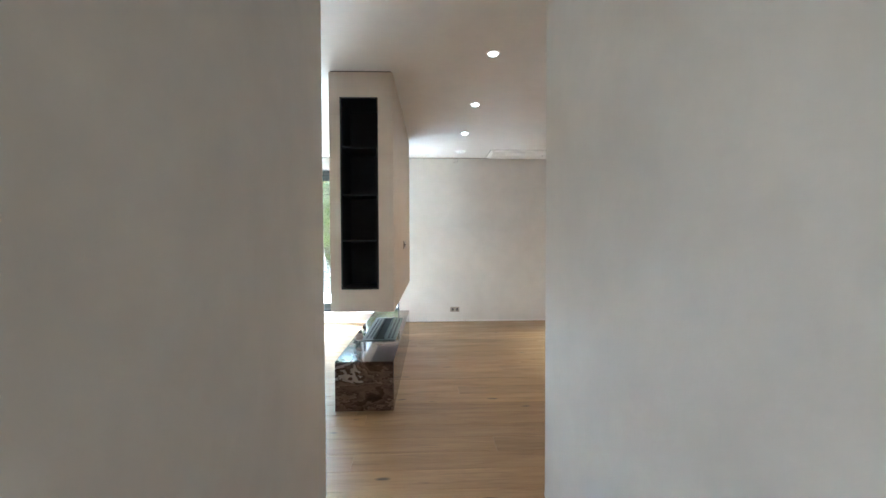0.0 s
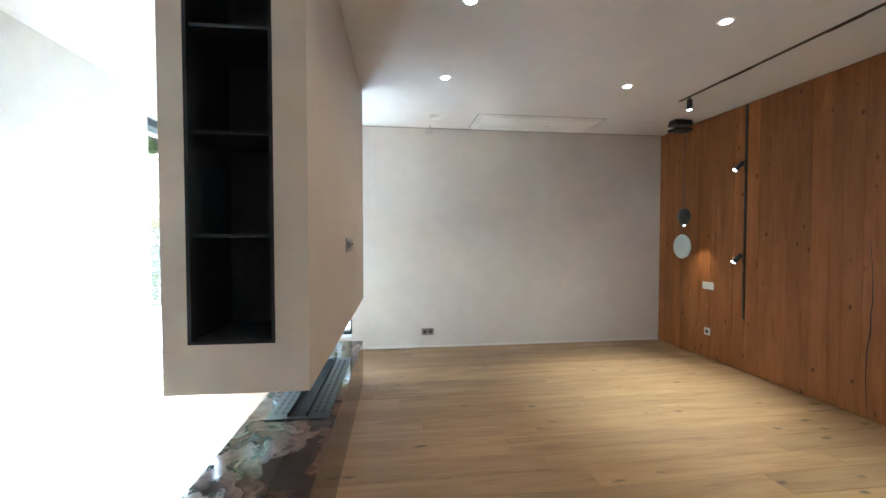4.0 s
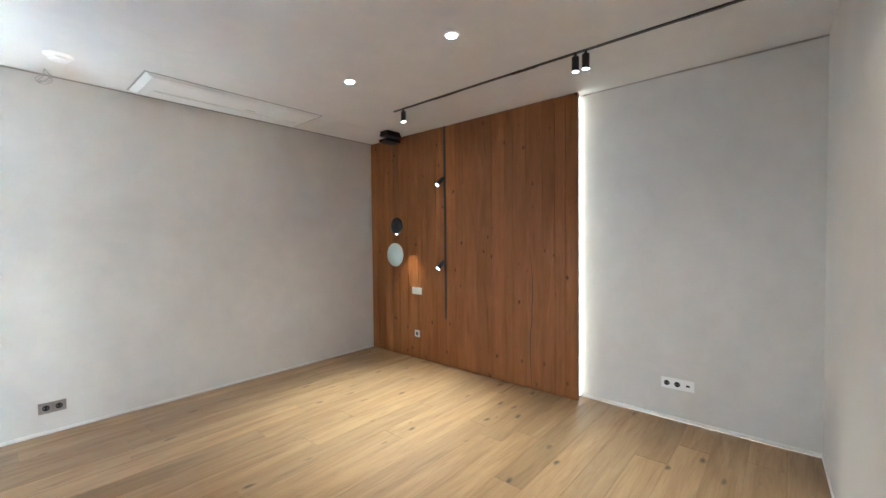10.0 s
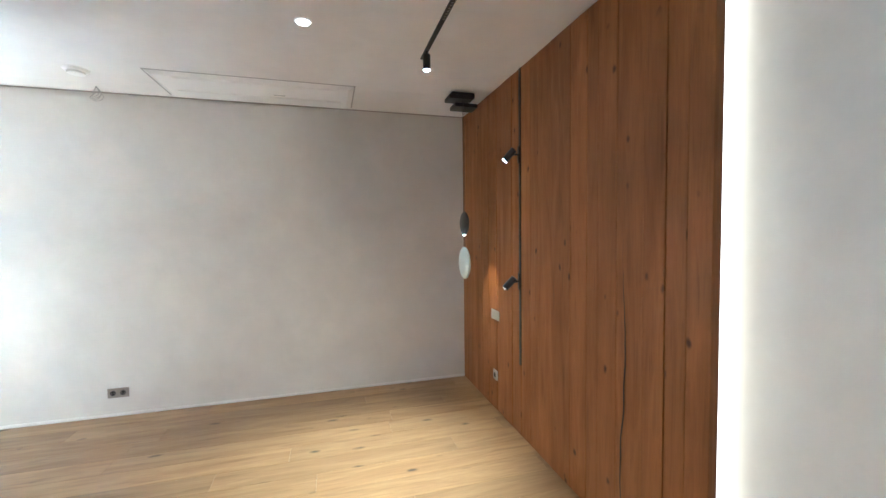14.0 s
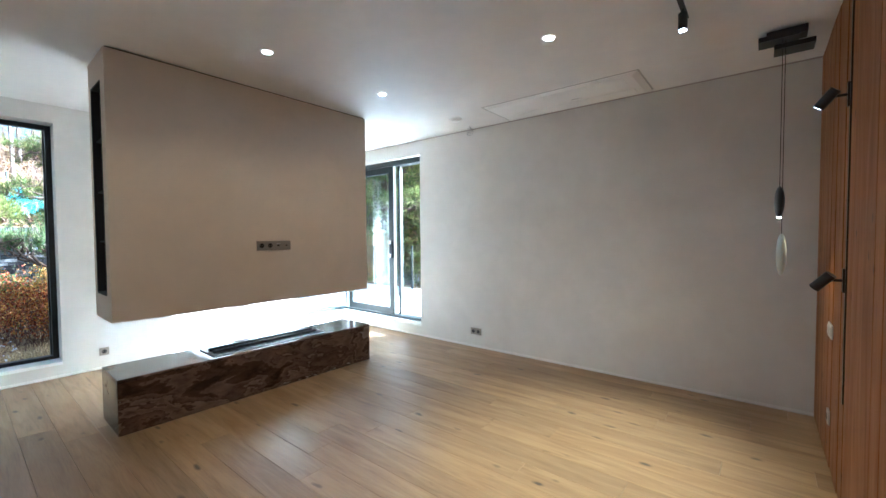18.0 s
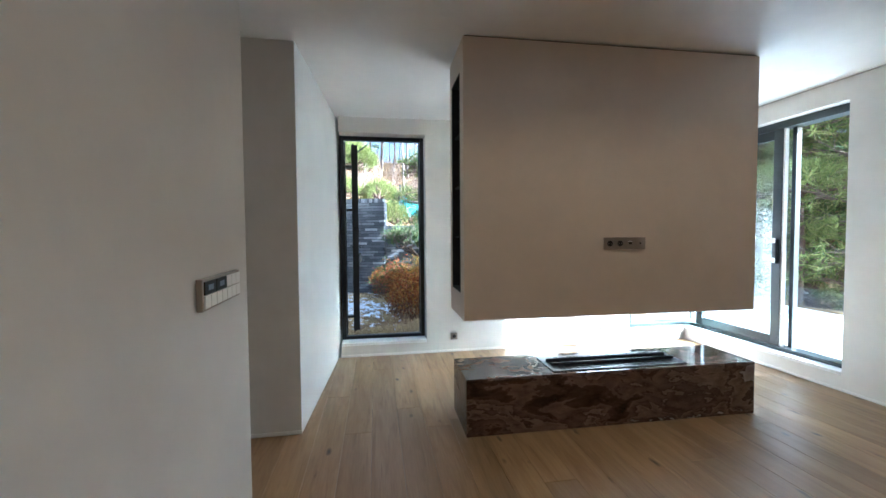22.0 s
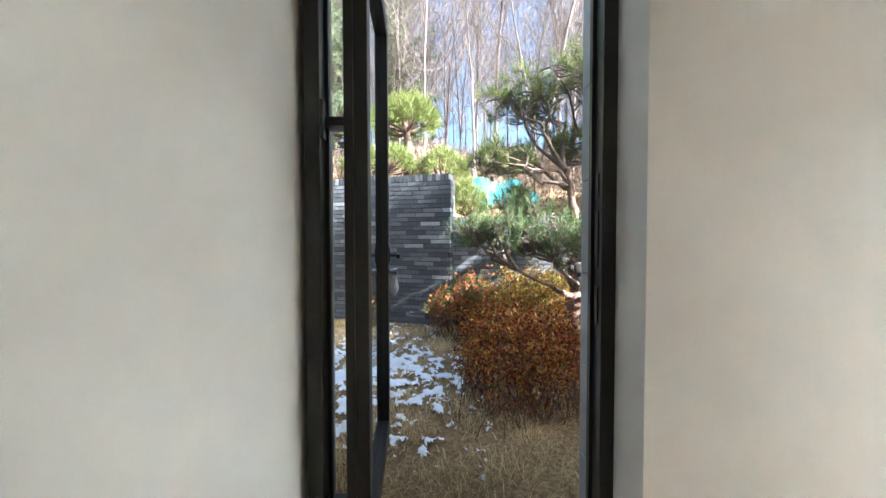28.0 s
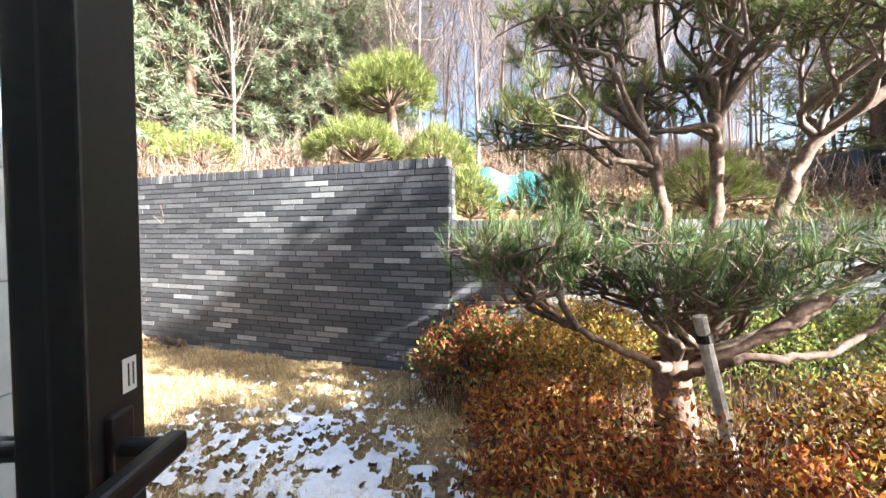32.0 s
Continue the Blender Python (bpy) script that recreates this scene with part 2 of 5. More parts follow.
def marble():
    m = mat("marble", (0.2, 0.16, 0.14), 0.08)
    n = Nodes(m)
    c = n.t.nodes.new("ShaderNodeTexCoord")
    tilt = n.t.nodes.new("ShaderNodeMapping")
    tilt.inputs["Rotation"].default_value = (radians(-34), radians(20), 0)
    tilt.inputs["Scale"].default_value = (1.1, 1.0, 2.1)
    n.link(c.outputs["Object"], tilt.inputs["Vector"])
    warp = n.put("ShaderNodeTexNoise", Scale=2.6, Detail=5.0, Roughness=0.62)
    n.link(tilt.outputs["Vector"], warp.inputs["Vector"])
    vm = n.put("ShaderNodeVectorMath")
    vm.operation = "MULTIPLY_ADD"
    n.link(warp.outputs["Color"], vm.inputs[0])
    vm.inputs[1].default_value = (0.55, 0.55, 0.55)
    n.link(tilt.outputs["Vector"], vm.inputs[2])
    bands = n.noise(vm.outputs[0], 2.1, 3, 0.5, 0.5)
    c1 = n.ramp(bands, [(0.30, (0.026, 0.015, 0.011)), (0.395, (0.070, 0.040, 0.029)), (0.40, (0.135, 0.083, 0.060)), (0.465, (0.095, 0.058, 0.043)), (0.50, (0.048, 0.028, 0.021)),
                        (0.505, (0.17, 0.112, 0.083)), (0.575, (0.105, 0.066, 0.050)), (0.61, (0.040, 0.025, 0.020)), (0.615, (0.30, 0.245, 0.205)), (0.70, (0.20, 0.150, 0.122)), (0.80, (0.09, 0.058, 0.046))])
    cloud = n.noise(vm.outputs[0], 9.0, 5, 0.65)
    n.link(n.mix(1.0, c1, n.ramp(cloud, [(0.3, (0.72, 0.70, 0.68)), (0.7, (1.2, 1.18, 1.15))]), "MULTIPLY"), n.b.inputs["Base Color"])
    return m


def emit(name, color, strength):
    m = mat(name, color, 0.5)
    b = m.node_tree.nodes["Principled BSDF"]
    b.inputs["Emission Color"].default_value = (*color, 1)
    b.inputs["Emission Strength"].default_value = strength
    return m


def speckled(name, dark, light, rough=0.7, scale=30.0, bump=0.2, big=2.0):
    m = mat(name, light, rough)
    n = Nodes(m)
    v = n.coords()
    a = n.noise(v, scale, 5, 0.6)
    b = n.noise(v, big, 4, 0.6)
    c = n.ramp(a, [(0.32, dark), (0.68, light)])
    n.link(n.mix(1.0, c, n.ramp(b, [(0.3, (0.8, 0.8, 0.8)), (0.7, (1.1, 1.1, 1.1))]), "MULTIPLY"), n.b.inputs["Base Color"])
    n.bump(a, bump, 0.006)
    return m


def islands(name, stops, rough=0.6, trans=0.0):
    """Leaves, needles: each piece takes a colour of its own."""
    m = mat(name, stops[0][1], rough, spec=0.25)
    n = Nodes(m)
    g = n.t.nodes.new("ShaderNodeNewGeometry")
    n.link(n.ramp(g.outputs["Random Per Island"], stops), n.b.inputs["Base Color"])
    if trans:
        n.b.inputs["Transmission Weight"].default_value = 0.0
        out = n.t.nodes["Material Output"]
        tr = n.t.nodes.new("ShaderNodeBsdfTranslucent")
        n.link(n.ramp(g.outputs["Random Per Island"], stops), tr.inputs["Color"])
        mx = n.t.nodes.new("ShaderNodeMixShader")
        mx.inputs["Fac"].default_value = trans
        n.link(n.b.outputs["BSDF"], mx.inputs[1])
        n.link(tr.outputs["BSDF"], mx.inputs[2])
        n.link(mx.outputs["Shader"], out.inputs["Surface"])
    return m


def glass_mat(name, tint):
    m = mat(name, tint, 0.0)
    b = m.node_tree.nodes["Principled BSDF"]
    b.inputs["Transmission Weight"].default_value = 1.0
    b.inputs["IOR"].default_value = 1.45
    return m


M_WALL = plaster("wall_plaster", (0.62, 0.592, 0.55))
M_CEIL = plaster("ceiling_paint", (0.74, 0.715, 0.685), 0.02)
# same plaster as the walls; the tan puts warm lamplight into the colour
M_HOOD = plaster("warm_lit_plaster", (0.56, 0.468, 0.370))
M_OAK = wood("oak_floor", (0.232, 0.142, 0.065), (0.338, 0.224, 0.111), 0, knot=(0.045, 0.026, 0.015), rough=0.36)
M_OLD = wood("stained_boards", (0.185, 0.068, 0.016), (0.258, 0.104, 0.026), 2, knot=(0.050, 0.016, 0.007), rough=0.55)
M_MARBLE = marble()
M_BLACK = speckled("black_metal", (0.010, 0.010, 0.011), (0.016, 0.016, 0.017), 0.38, 80, 0.05)
M_FRAME = speckled("anthracite_frame", (0.014, 0.014, 0.014), (0.022, 0.022, 0.022), 0.42, 90, 0.04)
M_GREYFRAME = speckled("grey_frame", (0.026, 0.032, 0.032), (0.036, 0.043, 0.043), 0.4, 90, 0.04)
M_NICHE = mat("black_niche", (0.008, 0.008, 0.009), 0.7)
M_WHITE = mat("white_plastic", (0.80, 0.79, 0.77), 0.4)
M_GREYWIRE = mat("grey_wire", (0.38, 0.37, 0.35), 0.6)
M_STEEL = mat("bronze_socket", (0.30, 0.26, 0.22), 0.35, 0.6)
M_SILL = speckled("white_stone", (0.70, 0.70, 0.69), (0.80, 0.80, 0.79), 0.35, 25, 0.03)
M_GLASS = glass_mat("window_glass", (0.93, 0.97, 0.95))
M_LAMP = emit("lamp_disc", (1.0, 0.93, 0.82), 5.0)
M_LED = emit("led_strip", (1.0, 0.80, 0.54), 0.22)
M_TILE = speckled("pale_cladding", (0.36, 0.38, 0.40), (0.46, 0.48, 0.50), 0.6, 14, 0.15, 1.2)
M_JOINT = mat("joint_grey", (0.10, 0.11, 0.12), 0.9)
M_MORTAR = speckled("dark_mortar", (0.02, 0.02, 0.02), (0.04, 0.04, 0.04), 0.9, 60, 0.3)

# ---- structure ----
TW = 0.415
XO, YO = XW - TW, YN + TW                  # outer faces
wall_n = solid("wall_north", boxes(
    (NX1, XE + 0.3, YN, YO, 0, CEIL), (XO, NX1, YN, YO, WZ1, CEIL + 0.2), (XO, NX1, YN, YO, -0.3, WZ0 - 0.03)), M_WALL,
    "greige lime-plastered wall with the corner window", "wall", kind="structure")
wall_w = solid("wall_west", boxes(
    (XO, XW, DY1, WY0, -0.3, CEIL), (XO, XW, DY0, DY1, DZ1, CEIL), (XO, XW, WY0, YN, WZ1, CEIL),
    (XO, XW, DY0, DY1, -0.3, DZ0 - 0.03), (XO, XW, WY0, YN, -0.3, WZ0 - 0.03)), M_WALL,
    "greige lime-plastered wall with the garden door", "wall", kind="structure")
wall_e = solid("wall_east", boxes((XE, XE + 0.3, CY, YN, 0, CEIL)), M_WALL, "greige lime-plastered wall behind the boards", "wall", kind="structure")
bm = boxes((CX1, XE, CY, YS, 0, CEIL))
for v in bm.verts:
    if v.co.y > 0:
        v.co.y = south_face(v.co.x)
wall_se = solid("wall_south_east", bm, M_WALL, "greige lime-plastered wall beside the passage", "wall", kind="structure")
bm = boxes((XO, CX0, 0.42, 1.215, -0.3, CEIL), (-1.2, CX0, -1.30, 0.42, -0.3, CEIL))
for v in bm.verts:
    if v.co.y > 1 and v.co.x > -1:
        v.co.y = 1.092                # the wall runs a little out of square
wall_sw = solid("wall_south_west", bm, M_WALL, "pale lime-plastered wall beside the garden door", "wall", kind="structure")
wall_s = solid("wall_south", boxes((HALL, -1.6, CY - 0.2, CY, 0, CEIL), (-1.6, -0.36, CY - 0.2, CY, 2.55, CEIL), (-0.36, CX1, CY - 0.2, CY, 0, CEIL), (HALL - 0.2, HALL, CY - 0.2, -1.3, 0, CEIL)), M_WALL, "plastered wall of the entrance hall with a tall opening", "wall", kind="structure")
ceiling = solid("ceiling", boxes((XO, XE, CY - 0.2, YO, CEIL, CEIL + 0.3)), M_CEIL, "smooth off-white painted ceiling", "ceiling", kind="structure")
# solid strip along the wall heads, a gap's shadow put into its grey
trim = solid("trim", boxes((XW + 0.002, XE - 0.001, YN - 0.012, YN - 0.002, CEIL - 0.010, CEIL - 0.001),
                           (XE - 0.012, XE - 0.002, YS, PANEL_Y, CEIL - 0.010, CEIL - 0.001)), mat("painted_gap_shade", (0.36, 0.33, 0.30), 0.9), "thin strip under the ceiling, coloured as a gap's shade", "trim", kind="structure")


def skirting():
    bm = bmesh.new()
    h, d = 0.028, 0.006
    box(bm, XW, XE - 0.13, YN - d, YN - 0.0005, 0.008, h)
    box(bm, XE - d, XE - 0.0005, YS, PANEL_Y, 0.008, h)
    for v in box(bm, CX1, XE - 0.01, 0.0005, d, 0.008, h):
        v.co.y += south_face(v.co.x)
    box(bm, XW + 0.0005, XW + d, 1.22, YN - 0.01, 0.008, h)
    box(bm, CX0 + 0.0005, CX0 + d, -1.3, 1.091, 0.008, h)
    return solid("baseboard", bm, M_CEIL, "flush pale skirting with a fine groove", "baseboard", kind="structure")


skirting()
# window boards and door threshold
sill_w = solid("window_sill", boxes((XW - 0.17, XW + 0.012, WY0, YN + 0.0, WZ0 - 0.03, WZ0), (XW - 0.17, NX1, YN - 0.012, YN + 0.17, WZ0 - 0.03, WZ0), bevel=0.003), M_SILL, "white stone window board round the corner", "sill", kind="structure")
sill_d = solid("door_sill", boxes((XW - 0.18, XW + 0.006, DY0, DY1, DZ0 - 0.03, DZ0), bevel=0.002), M_SILL, "white stone step inside the garden door", "sill", kind="structure")
sill_o = solid("door_sill", boxes((XO - 0.03, XW - 0.26, DY0, DY1, DZ0 - 0.05, DZ0 - 0.012), bevel=0.003), M_SILL, "white stone step outside the garden door", "sill", kind="structure")


# ---- garden door ----
def garden_door():
    d = thing("door_1", "black aluminium glass door standing open to the garden", "door", (XW - 0.2, DY0, DZ0))
    x0, x1, w = XW - 0.25, XW - 0.18, 0.044
    fr = part("door_frame", boxes((x0, x1, DY0 - 0.005, DY0 + w, DZ0, DZ1 + 0.004), (x0, x1, DY1 - w, DY1 + 0.005, DZ0, DZ1 + 0.004),
                                  (x0, x1, DY0 + w, DY1 - w, DZ1 - w, DZ1 + 0.004), (x0, x1, DY0 + w, DY1 - w, DZ0, DZ0 + 0.035), bevel=0.003), M_FRAME, d, "black frame")
    part("gasket", boxes((x0 - 0.012, x0 + 0.01, DY0 + w, DY0 + w + 0.012, DZ0, DZ1), (x0 - 0.012, x0 + 0.01, DY1 - w - 0.012, DY1 - w, DZ0, DZ1)), M_BLACK, fr)
    # strike plates on the lock jamb
    for z0, z1 in ((1.02, 1.14), (1.20, 1.38), (1.42, 1.50)):
        part("strike_plate", boxes((x0 + 0.02, x0 + 0.045, DY1 - w - 0.004, DY1 - w - 0.0005, z0, z1)), M_BLACK, fr, "dark strike plate")
    lx0, lx1, ly0, ly1, lz0, lz1 = -3.150, -2.225, 1.352, 1.422, 0.275, 2.390
    s = 0.078
    leaf = part("leaf", boxes((lx0, lx0 + s, ly0, ly1, lz0, lz1), (lx1 - s, lx1, ly0, ly1, lz0, lz1),
                              (lx0 + s, lx1 - s, ly0, ly1, lz1 - s, lz1), (lx0 + s, lx1 - s, ly0, ly1, lz0, lz0 + s), bevel=0.003), M_FRAME, d, "black leaf frame")
    leaf.matrix_basis = Matrix.Translation((lx1, 1.38, 0)) @ pose(0, 0, 0, 0, 0, 3.2) @ Matrix.Translation((-lx1, -1.38, 0))
    part("leaf_rebate", boxes((lx1 - 0.002, lx1 + 0.016, ly0 + 0.006, ly0 + 0.03, lz0 - 0.01, lz1 + 0.01)), M_FRAME, leaf)
    pane = part("pane", boxes((lx0 + s - 0.01, lx1 - s + 0.01, 1.383, 1.391, lz0 + s - 0.01, lz1 - s + 0.01)), M_GLASS, leaf, "clear glass pane")
    pane.visible_shadow = False
    # lever handles on both faces
    for sy, y in ((1, ly1), (-1, ly0)):
        bm = boxes((lx0 + 0.028, lx0 + 0.060, min(y, y + sy * 0.008), max(y, y + sy * 0.008), 1.165, 1.243), bevel=0.003)
        part("handle_plate", bm, M_BLACK, leaf)
        bm = bmesh.new()
        cyl(bm, (lx0 + 0.044, y, 1.205), (lx0 + 0.044, y + sy * 0.052, 1.205), 0.010)
        box(bm, lx0 + 0.028, lx0 + 0.165, min(y + sy * 0.042, y + sy * 0.062), max(y + sy * 0.042, y + sy * 0.062), 1.192, 1.216, 0.005)
        part("lever", bm, M_BLACK, leaf, "black lever handle")
    bm = bmesh.new()
    cyl(bm, (lx0 + 0.044, ly1, 1.118), (lx0 + 0.044, ly1 + 0.03, 1.118), 0.016)
    cyl(bm, (lx0 + 0.044, ly1 + 0.028, 1.118), (lx0 + 0.044, ly1 + 0.045, 1.118), 0.020)
    part("lock_knob", bm, M_CHROME, leaf, "steel lock knob")
    part("sticker", boxes((lx0 + 0.014, lx0 + 0.034, ly1 + 0.0003, ly1 + 0.001, 1.256, 1.292)), M_WHITE, leaf, "small white sticker with faint grey print")
    part("print", boxes((lx0 + 0.018, lx0 + 0.020, ly1 + 0.001, ly1 + 0.0014, 1.262, 1.286), (lx0 + 0.025, lx0 + 0.027, ly1 + 0.001, ly1 + 0.0014, 1.262, 1.286)), M_GREYFRAME, leaf)
    for z in (0.42, 1.66, 2.16):
        bm = boxes((x0 - 0.03, x1 - 0.02, DY0 + w - 0.004, DY0 + w + 0.084, z - 0.014, z + 0.014), (x1 - 0.03, x1 + 0.004, DY0 + w + 0.001, DY0 + w + 0.012, z - 0.06, z + 0.06), bevel=0.003)
        part("hinge", bm, M_BLACK, d, "black hinge")
    bm = bmesh.new()
    cyl(bm, (x0 - 0.02, 1.52, DZ1 - 0.075), (lx1 - 0.32, ly1 - 0.02, lz1 - 0.02), 0.008, n=8)
    part("closer_arm", bm, M_BLACK, d, "thin closer arm")
    return d


M_CHROME = mat("steel", (0.55, 0.54, 0.52), 0.25, 1.0)
garden_door()


def lock_bag():
    bm = bmesh.new()
    bmesh.ops.create_uvsphere(bm, u_segments=24, v_segments=16, radius=1.0)
    for v in bm.verts:
        n_ = noise.noise(v.co * 2.2) * 0.35 + noise.noise(v.co * 6) * 0.15
        t_ = (1 - v.co.z) / 2
        r_ = 0.35 + 0.75 * t_ ** 0.7
        v.co = Vector((v.co.x * r_ * (1 + n_) * 0.034, v.co.y * r_ * (1 + n_) * 0.022, v.co.z * 0.062))
    bmesh.ops.translate(bm, vec=(-3.105, 1.402, 1.055), verts=bm.verts)
    solid("plastic_bag", bm, M_BAG, "crumpled translucent plastic bag hanging from the door lock", "plastic bag", smooth=True)


M_BAG = mat("bag_film", (0.75, 0.78, 0.80), 0.25)
M_BAG.node_tree.nodes["Principled BSDF"].inputs["Transmission Weight"].default_value = 0.35
lock_bag()


# ---- corner window ----
def corner_window():
    d = thing("window_1", "anthracite aluminium corner window with a sliding leaf slid open", "window", (XW - 0.2, YN + 0.1, WZ0))
    w = 0.05
    xa, xb = XW - 0.16, XW - 0.02         # west band
    ya, yb = YN + 0.10, YN + 0.25         # north band
    part("window_frame", boxes((xa, xb, WY0, yb, WZ1 - 0.07, WZ1 + 0.002), (xb, NX1, ya, yb, WZ1 - 0.07, WZ1 + 0.002),
                               (xa, xb, WY0, yb, WZ0 - 0.002, WZ0 + 0.05), (xb, NX1, ya, yb, WZ0 - 0.002, WZ0 + 0.035),
                               (xa, xb, WY0, WY0 + 0.045, WZ0 + 0.05, WZ1 - 0.07), (xa, xa + 0.045, yb - 0.045, yb, WZ0 + 0.05, WZ1 - 0.07),
                               (NX1 - 0.03, NX1 + 0.001, ya, yb, WZ0 + 0.035, WZ1 - 0.07), bevel=0.003), M_GREYFRAME, d, "anthracite frame")
    p = part("pane", boxes((xa + 0.05, xa + 0.058, WY0 + 0.04, yb - 0.04, WZ0 + 0.045, WZ1 - 0.065)), M_GLASS, d, "fixed west pane")
    p.visible_shadow = False
    p = part("pane", boxes((xa + 0.04, -0.90, yb - 0.05, yb - 0.042, WZ0 + 0.03, WZ1 - 0.065)), M_GLASS, d, "fixed north pane")
    p.visible_shadow = False
    part("mullion", boxes((-0.93, -0.89, yb - 0.07, yb - 0.01, WZ0 + 0.035, WZ1 - 0.07), bevel=0.003), M_GREYFRAME, d)
    # sliding leaf
    lx0, lx1, y0, y1, z0, z1, s = -2.03, -0.965, ya + 0.012, ya + 0.062, WZ0 + 0.037, WZ1 - 0.072, 0.095
    leaf = part("sliding_leaf", boxes((lx0, lx0 + s, y0, y1, z0, z1), (lx1 - s, lx1, y0, y1, z0, z1), (lx0 + s, lx1 - s, y0, y1, z1 - s, z1), (lx0 + s, lx1 - s, y0, y1, z0, z0 + s), bevel=0.004), M_GREYFRAME, d, "grey sliding leaf frame")
    p = part("pane", boxes((lx0 + s - 0.01, lx1 - s + 0.01, y0 + 0.02, y0 + 0.028, z0 + s - 0.01, z1 - s + 0.01)), M_GLASS, leaf, "sliding glass pane")
    p.visible_shadow = False
    part("edge_seal", boxes((lx1 + 0.0005, lx1 + 0.020, y0 + 0.006, y1 - 0.006, z0, z1)), M_WHITE, leaf, "pale edge seal")
    part("pull_handle", boxes((lx1 - 0.062, lx1 - 0.028, y0 - 0.032, y0 - 0.0005, 1.05, 1.30), bevel=0.006), M_BLACK, leaf, "black pull handle")
    for z in (1.06, 1.26):
        part("handle_cap", boxes((lx1 - 0.060, lx1 - 0.030, y0 - 0.036, y0 - 0.0325, z, z + 0.05)), M_WHITE, leaf, "white film on the handle")


corner_window()


# ---- fireplace ----
HX0, HX1, HY0, HY1, HZ = -0.613, -0.119, 2.190, 4.405, 0.796
SKEW = -radians(0.8)                      # the fireplace stands a little out of square


def fireplace_hood():
    d = thing("fireplace_hood", "plastered wall block hanging from the ceiling above the fire, tinted as if warmly lit", "fireplace", ((HX0 + HX1) / 2, (HY0 + HY1) / 2, HZ))
    nx0, nx1, nz0, nz1, nd = -0.529, -0.236, 0.973, 2.465, 0.36
    top = CEIL - 0.012
    bm = bmesh.new()
    fo = [bm.verts.new(p) for p in ((HX0, HY0, HZ), (HX1, HY0, HZ), (HX1, HY0, top), (HX0, HY0, top))]
    bo = [bm.verts.new(p) for p in ((HX0, HY1, HZ), (HX1, HY1, HZ), (HX1, HY1, top), (HX0, HY1, top))]
    fi = [bm.verts.new(p) for p in ((nx0, HY0, nz0), (nx1, HY0, nz0), (nx1, HY0, nz1), (nx0, HY0, nz1))]
    bi = [bm.verts.new(p) for p in ((nx0, HY0 + nd, nz0), (nx1, HY0 + nd, nz0), (nx1, HY0 + nd, nz1), (nx0, HY0 + nd, nz1))]
    for k in range(4):
        q = (k + 1) % 4
        bm.faces.new((fo[k], fo[q], fi[q], fi[k]))
        bm.faces.new((fi[k], fi[q], bi[q], bi[k]))
        bm.faces.new((fo[q], fo[k], bo[k], bo[q]))
    bm.faces.new(bi)
    bm.faces.new(bo[::-1])
    bmesh.ops.recalc_face_normals(bm, faces=bm.faces)
    part("body", bm, M_HOOD, d, "plastered body with warm lamplight in its tint")
    # filler set back in the gap, its shade put into the dark colour
    part("painted_gap_shade", boxes((HX0 + 0.012, HX1 - 0.012, HY0 + 0.012, HY1 - 0.012, top, CEIL)), mat("gap_shade_tone", (0.12, 0.10, 0.09), 0.9), d, "recessed strip under the ceiling, coloured dark as the gap's shade")
    g = 0.012
    yb = HY0 + nd
    rows = (("niche_side", (nx0, nx0 + g, HY0 - 0.003, yb - 0.002, nz0, nz1)), ("niche_side", (nx1 - g, nx1, HY0 - 0.003, yb - 0.002, nz0, nz1)),
            ("niche_bottom", (nx0 + g, nx1 - g, HY0 - 0.003, yb - 0.002, nz0, nz0 + g)), ("niche_top", (nx0 + g, nx1 - g, HY0 - 0.003, yb - 0.002, nz1 - g, nz1)),
            ("niche_back", (nx0 + g, nx1 - g, yb - 0.014, yb - 0.002, nz0 + g, nz1 - g)))
    for nm, bx in rows:
        part(nm, boxes(bx), M_NICHE, d, "black metal lining")
    for z in (1.348, 1.71, 2.08):
        part("shelf", boxes((nx0 + g, nx1 - g, HY0 + 0.02, HY0 + nd - 0.014, z, z + 0.012)), M_NICHE, d, "black shelf")
    part("burner_slot", boxes((HX0 + 0.10, HX1 - 0.10, HY0 + 0.25, HY1 - 0.25, HZ - 0.003, HZ + 0.02)), M_NICHE, d, "dark flue opening")
    d.rotation_euler.z = SKEW
    return d


def fireplace_base():
    bx0, bx1, by0, by1, h = -0.593, -0.129, 2.205, 4.435, 0.395
    d = thing("fireplace_bench", "brown veined polished marble fireplace bench on the floor", "fireplace", ((bx0 + bx1) / 2, (by0 + by1) / 2, 0))
    part("core", boxes((bx0 + 0.02, bx1 - 0.02, by0 + 0.02, by1 - 0.02, 0, h - 0.021)), M_MORTAR, d)
    part("top_slab", boxes((bx0, bx1, by0, by1, h - 0.02, h), bevel=0.0015), M_MARBLE, d, "polished grey-brown top slab")
    part("end_slab", boxes((bx0 + 0.022, bx1 - 0.022, by0, by0 + 0.02, 0, h - 0.0215), bevel=0.0015), M_MARBLE, d)
    part("end_slab", boxes((bx0 + 0.022, bx1 - 0.022, by1 - 0.02, by1, 0, h - 0.0215), bevel=0.0015), M_MARBLE, d)
    part("side_slab", boxes((bx1 - 0.021, bx1, by0, by1, 0, h - 0.0215), bevel=0.0015), M_MARBLE, d)
    part("side_slab", boxes((bx0, bx0 + 0.021, by0, by1, 0, h - 0.0215), bevel=0.0015), M_MARBLE, d)
    d.rotation_euler.z = SKEW
    return d


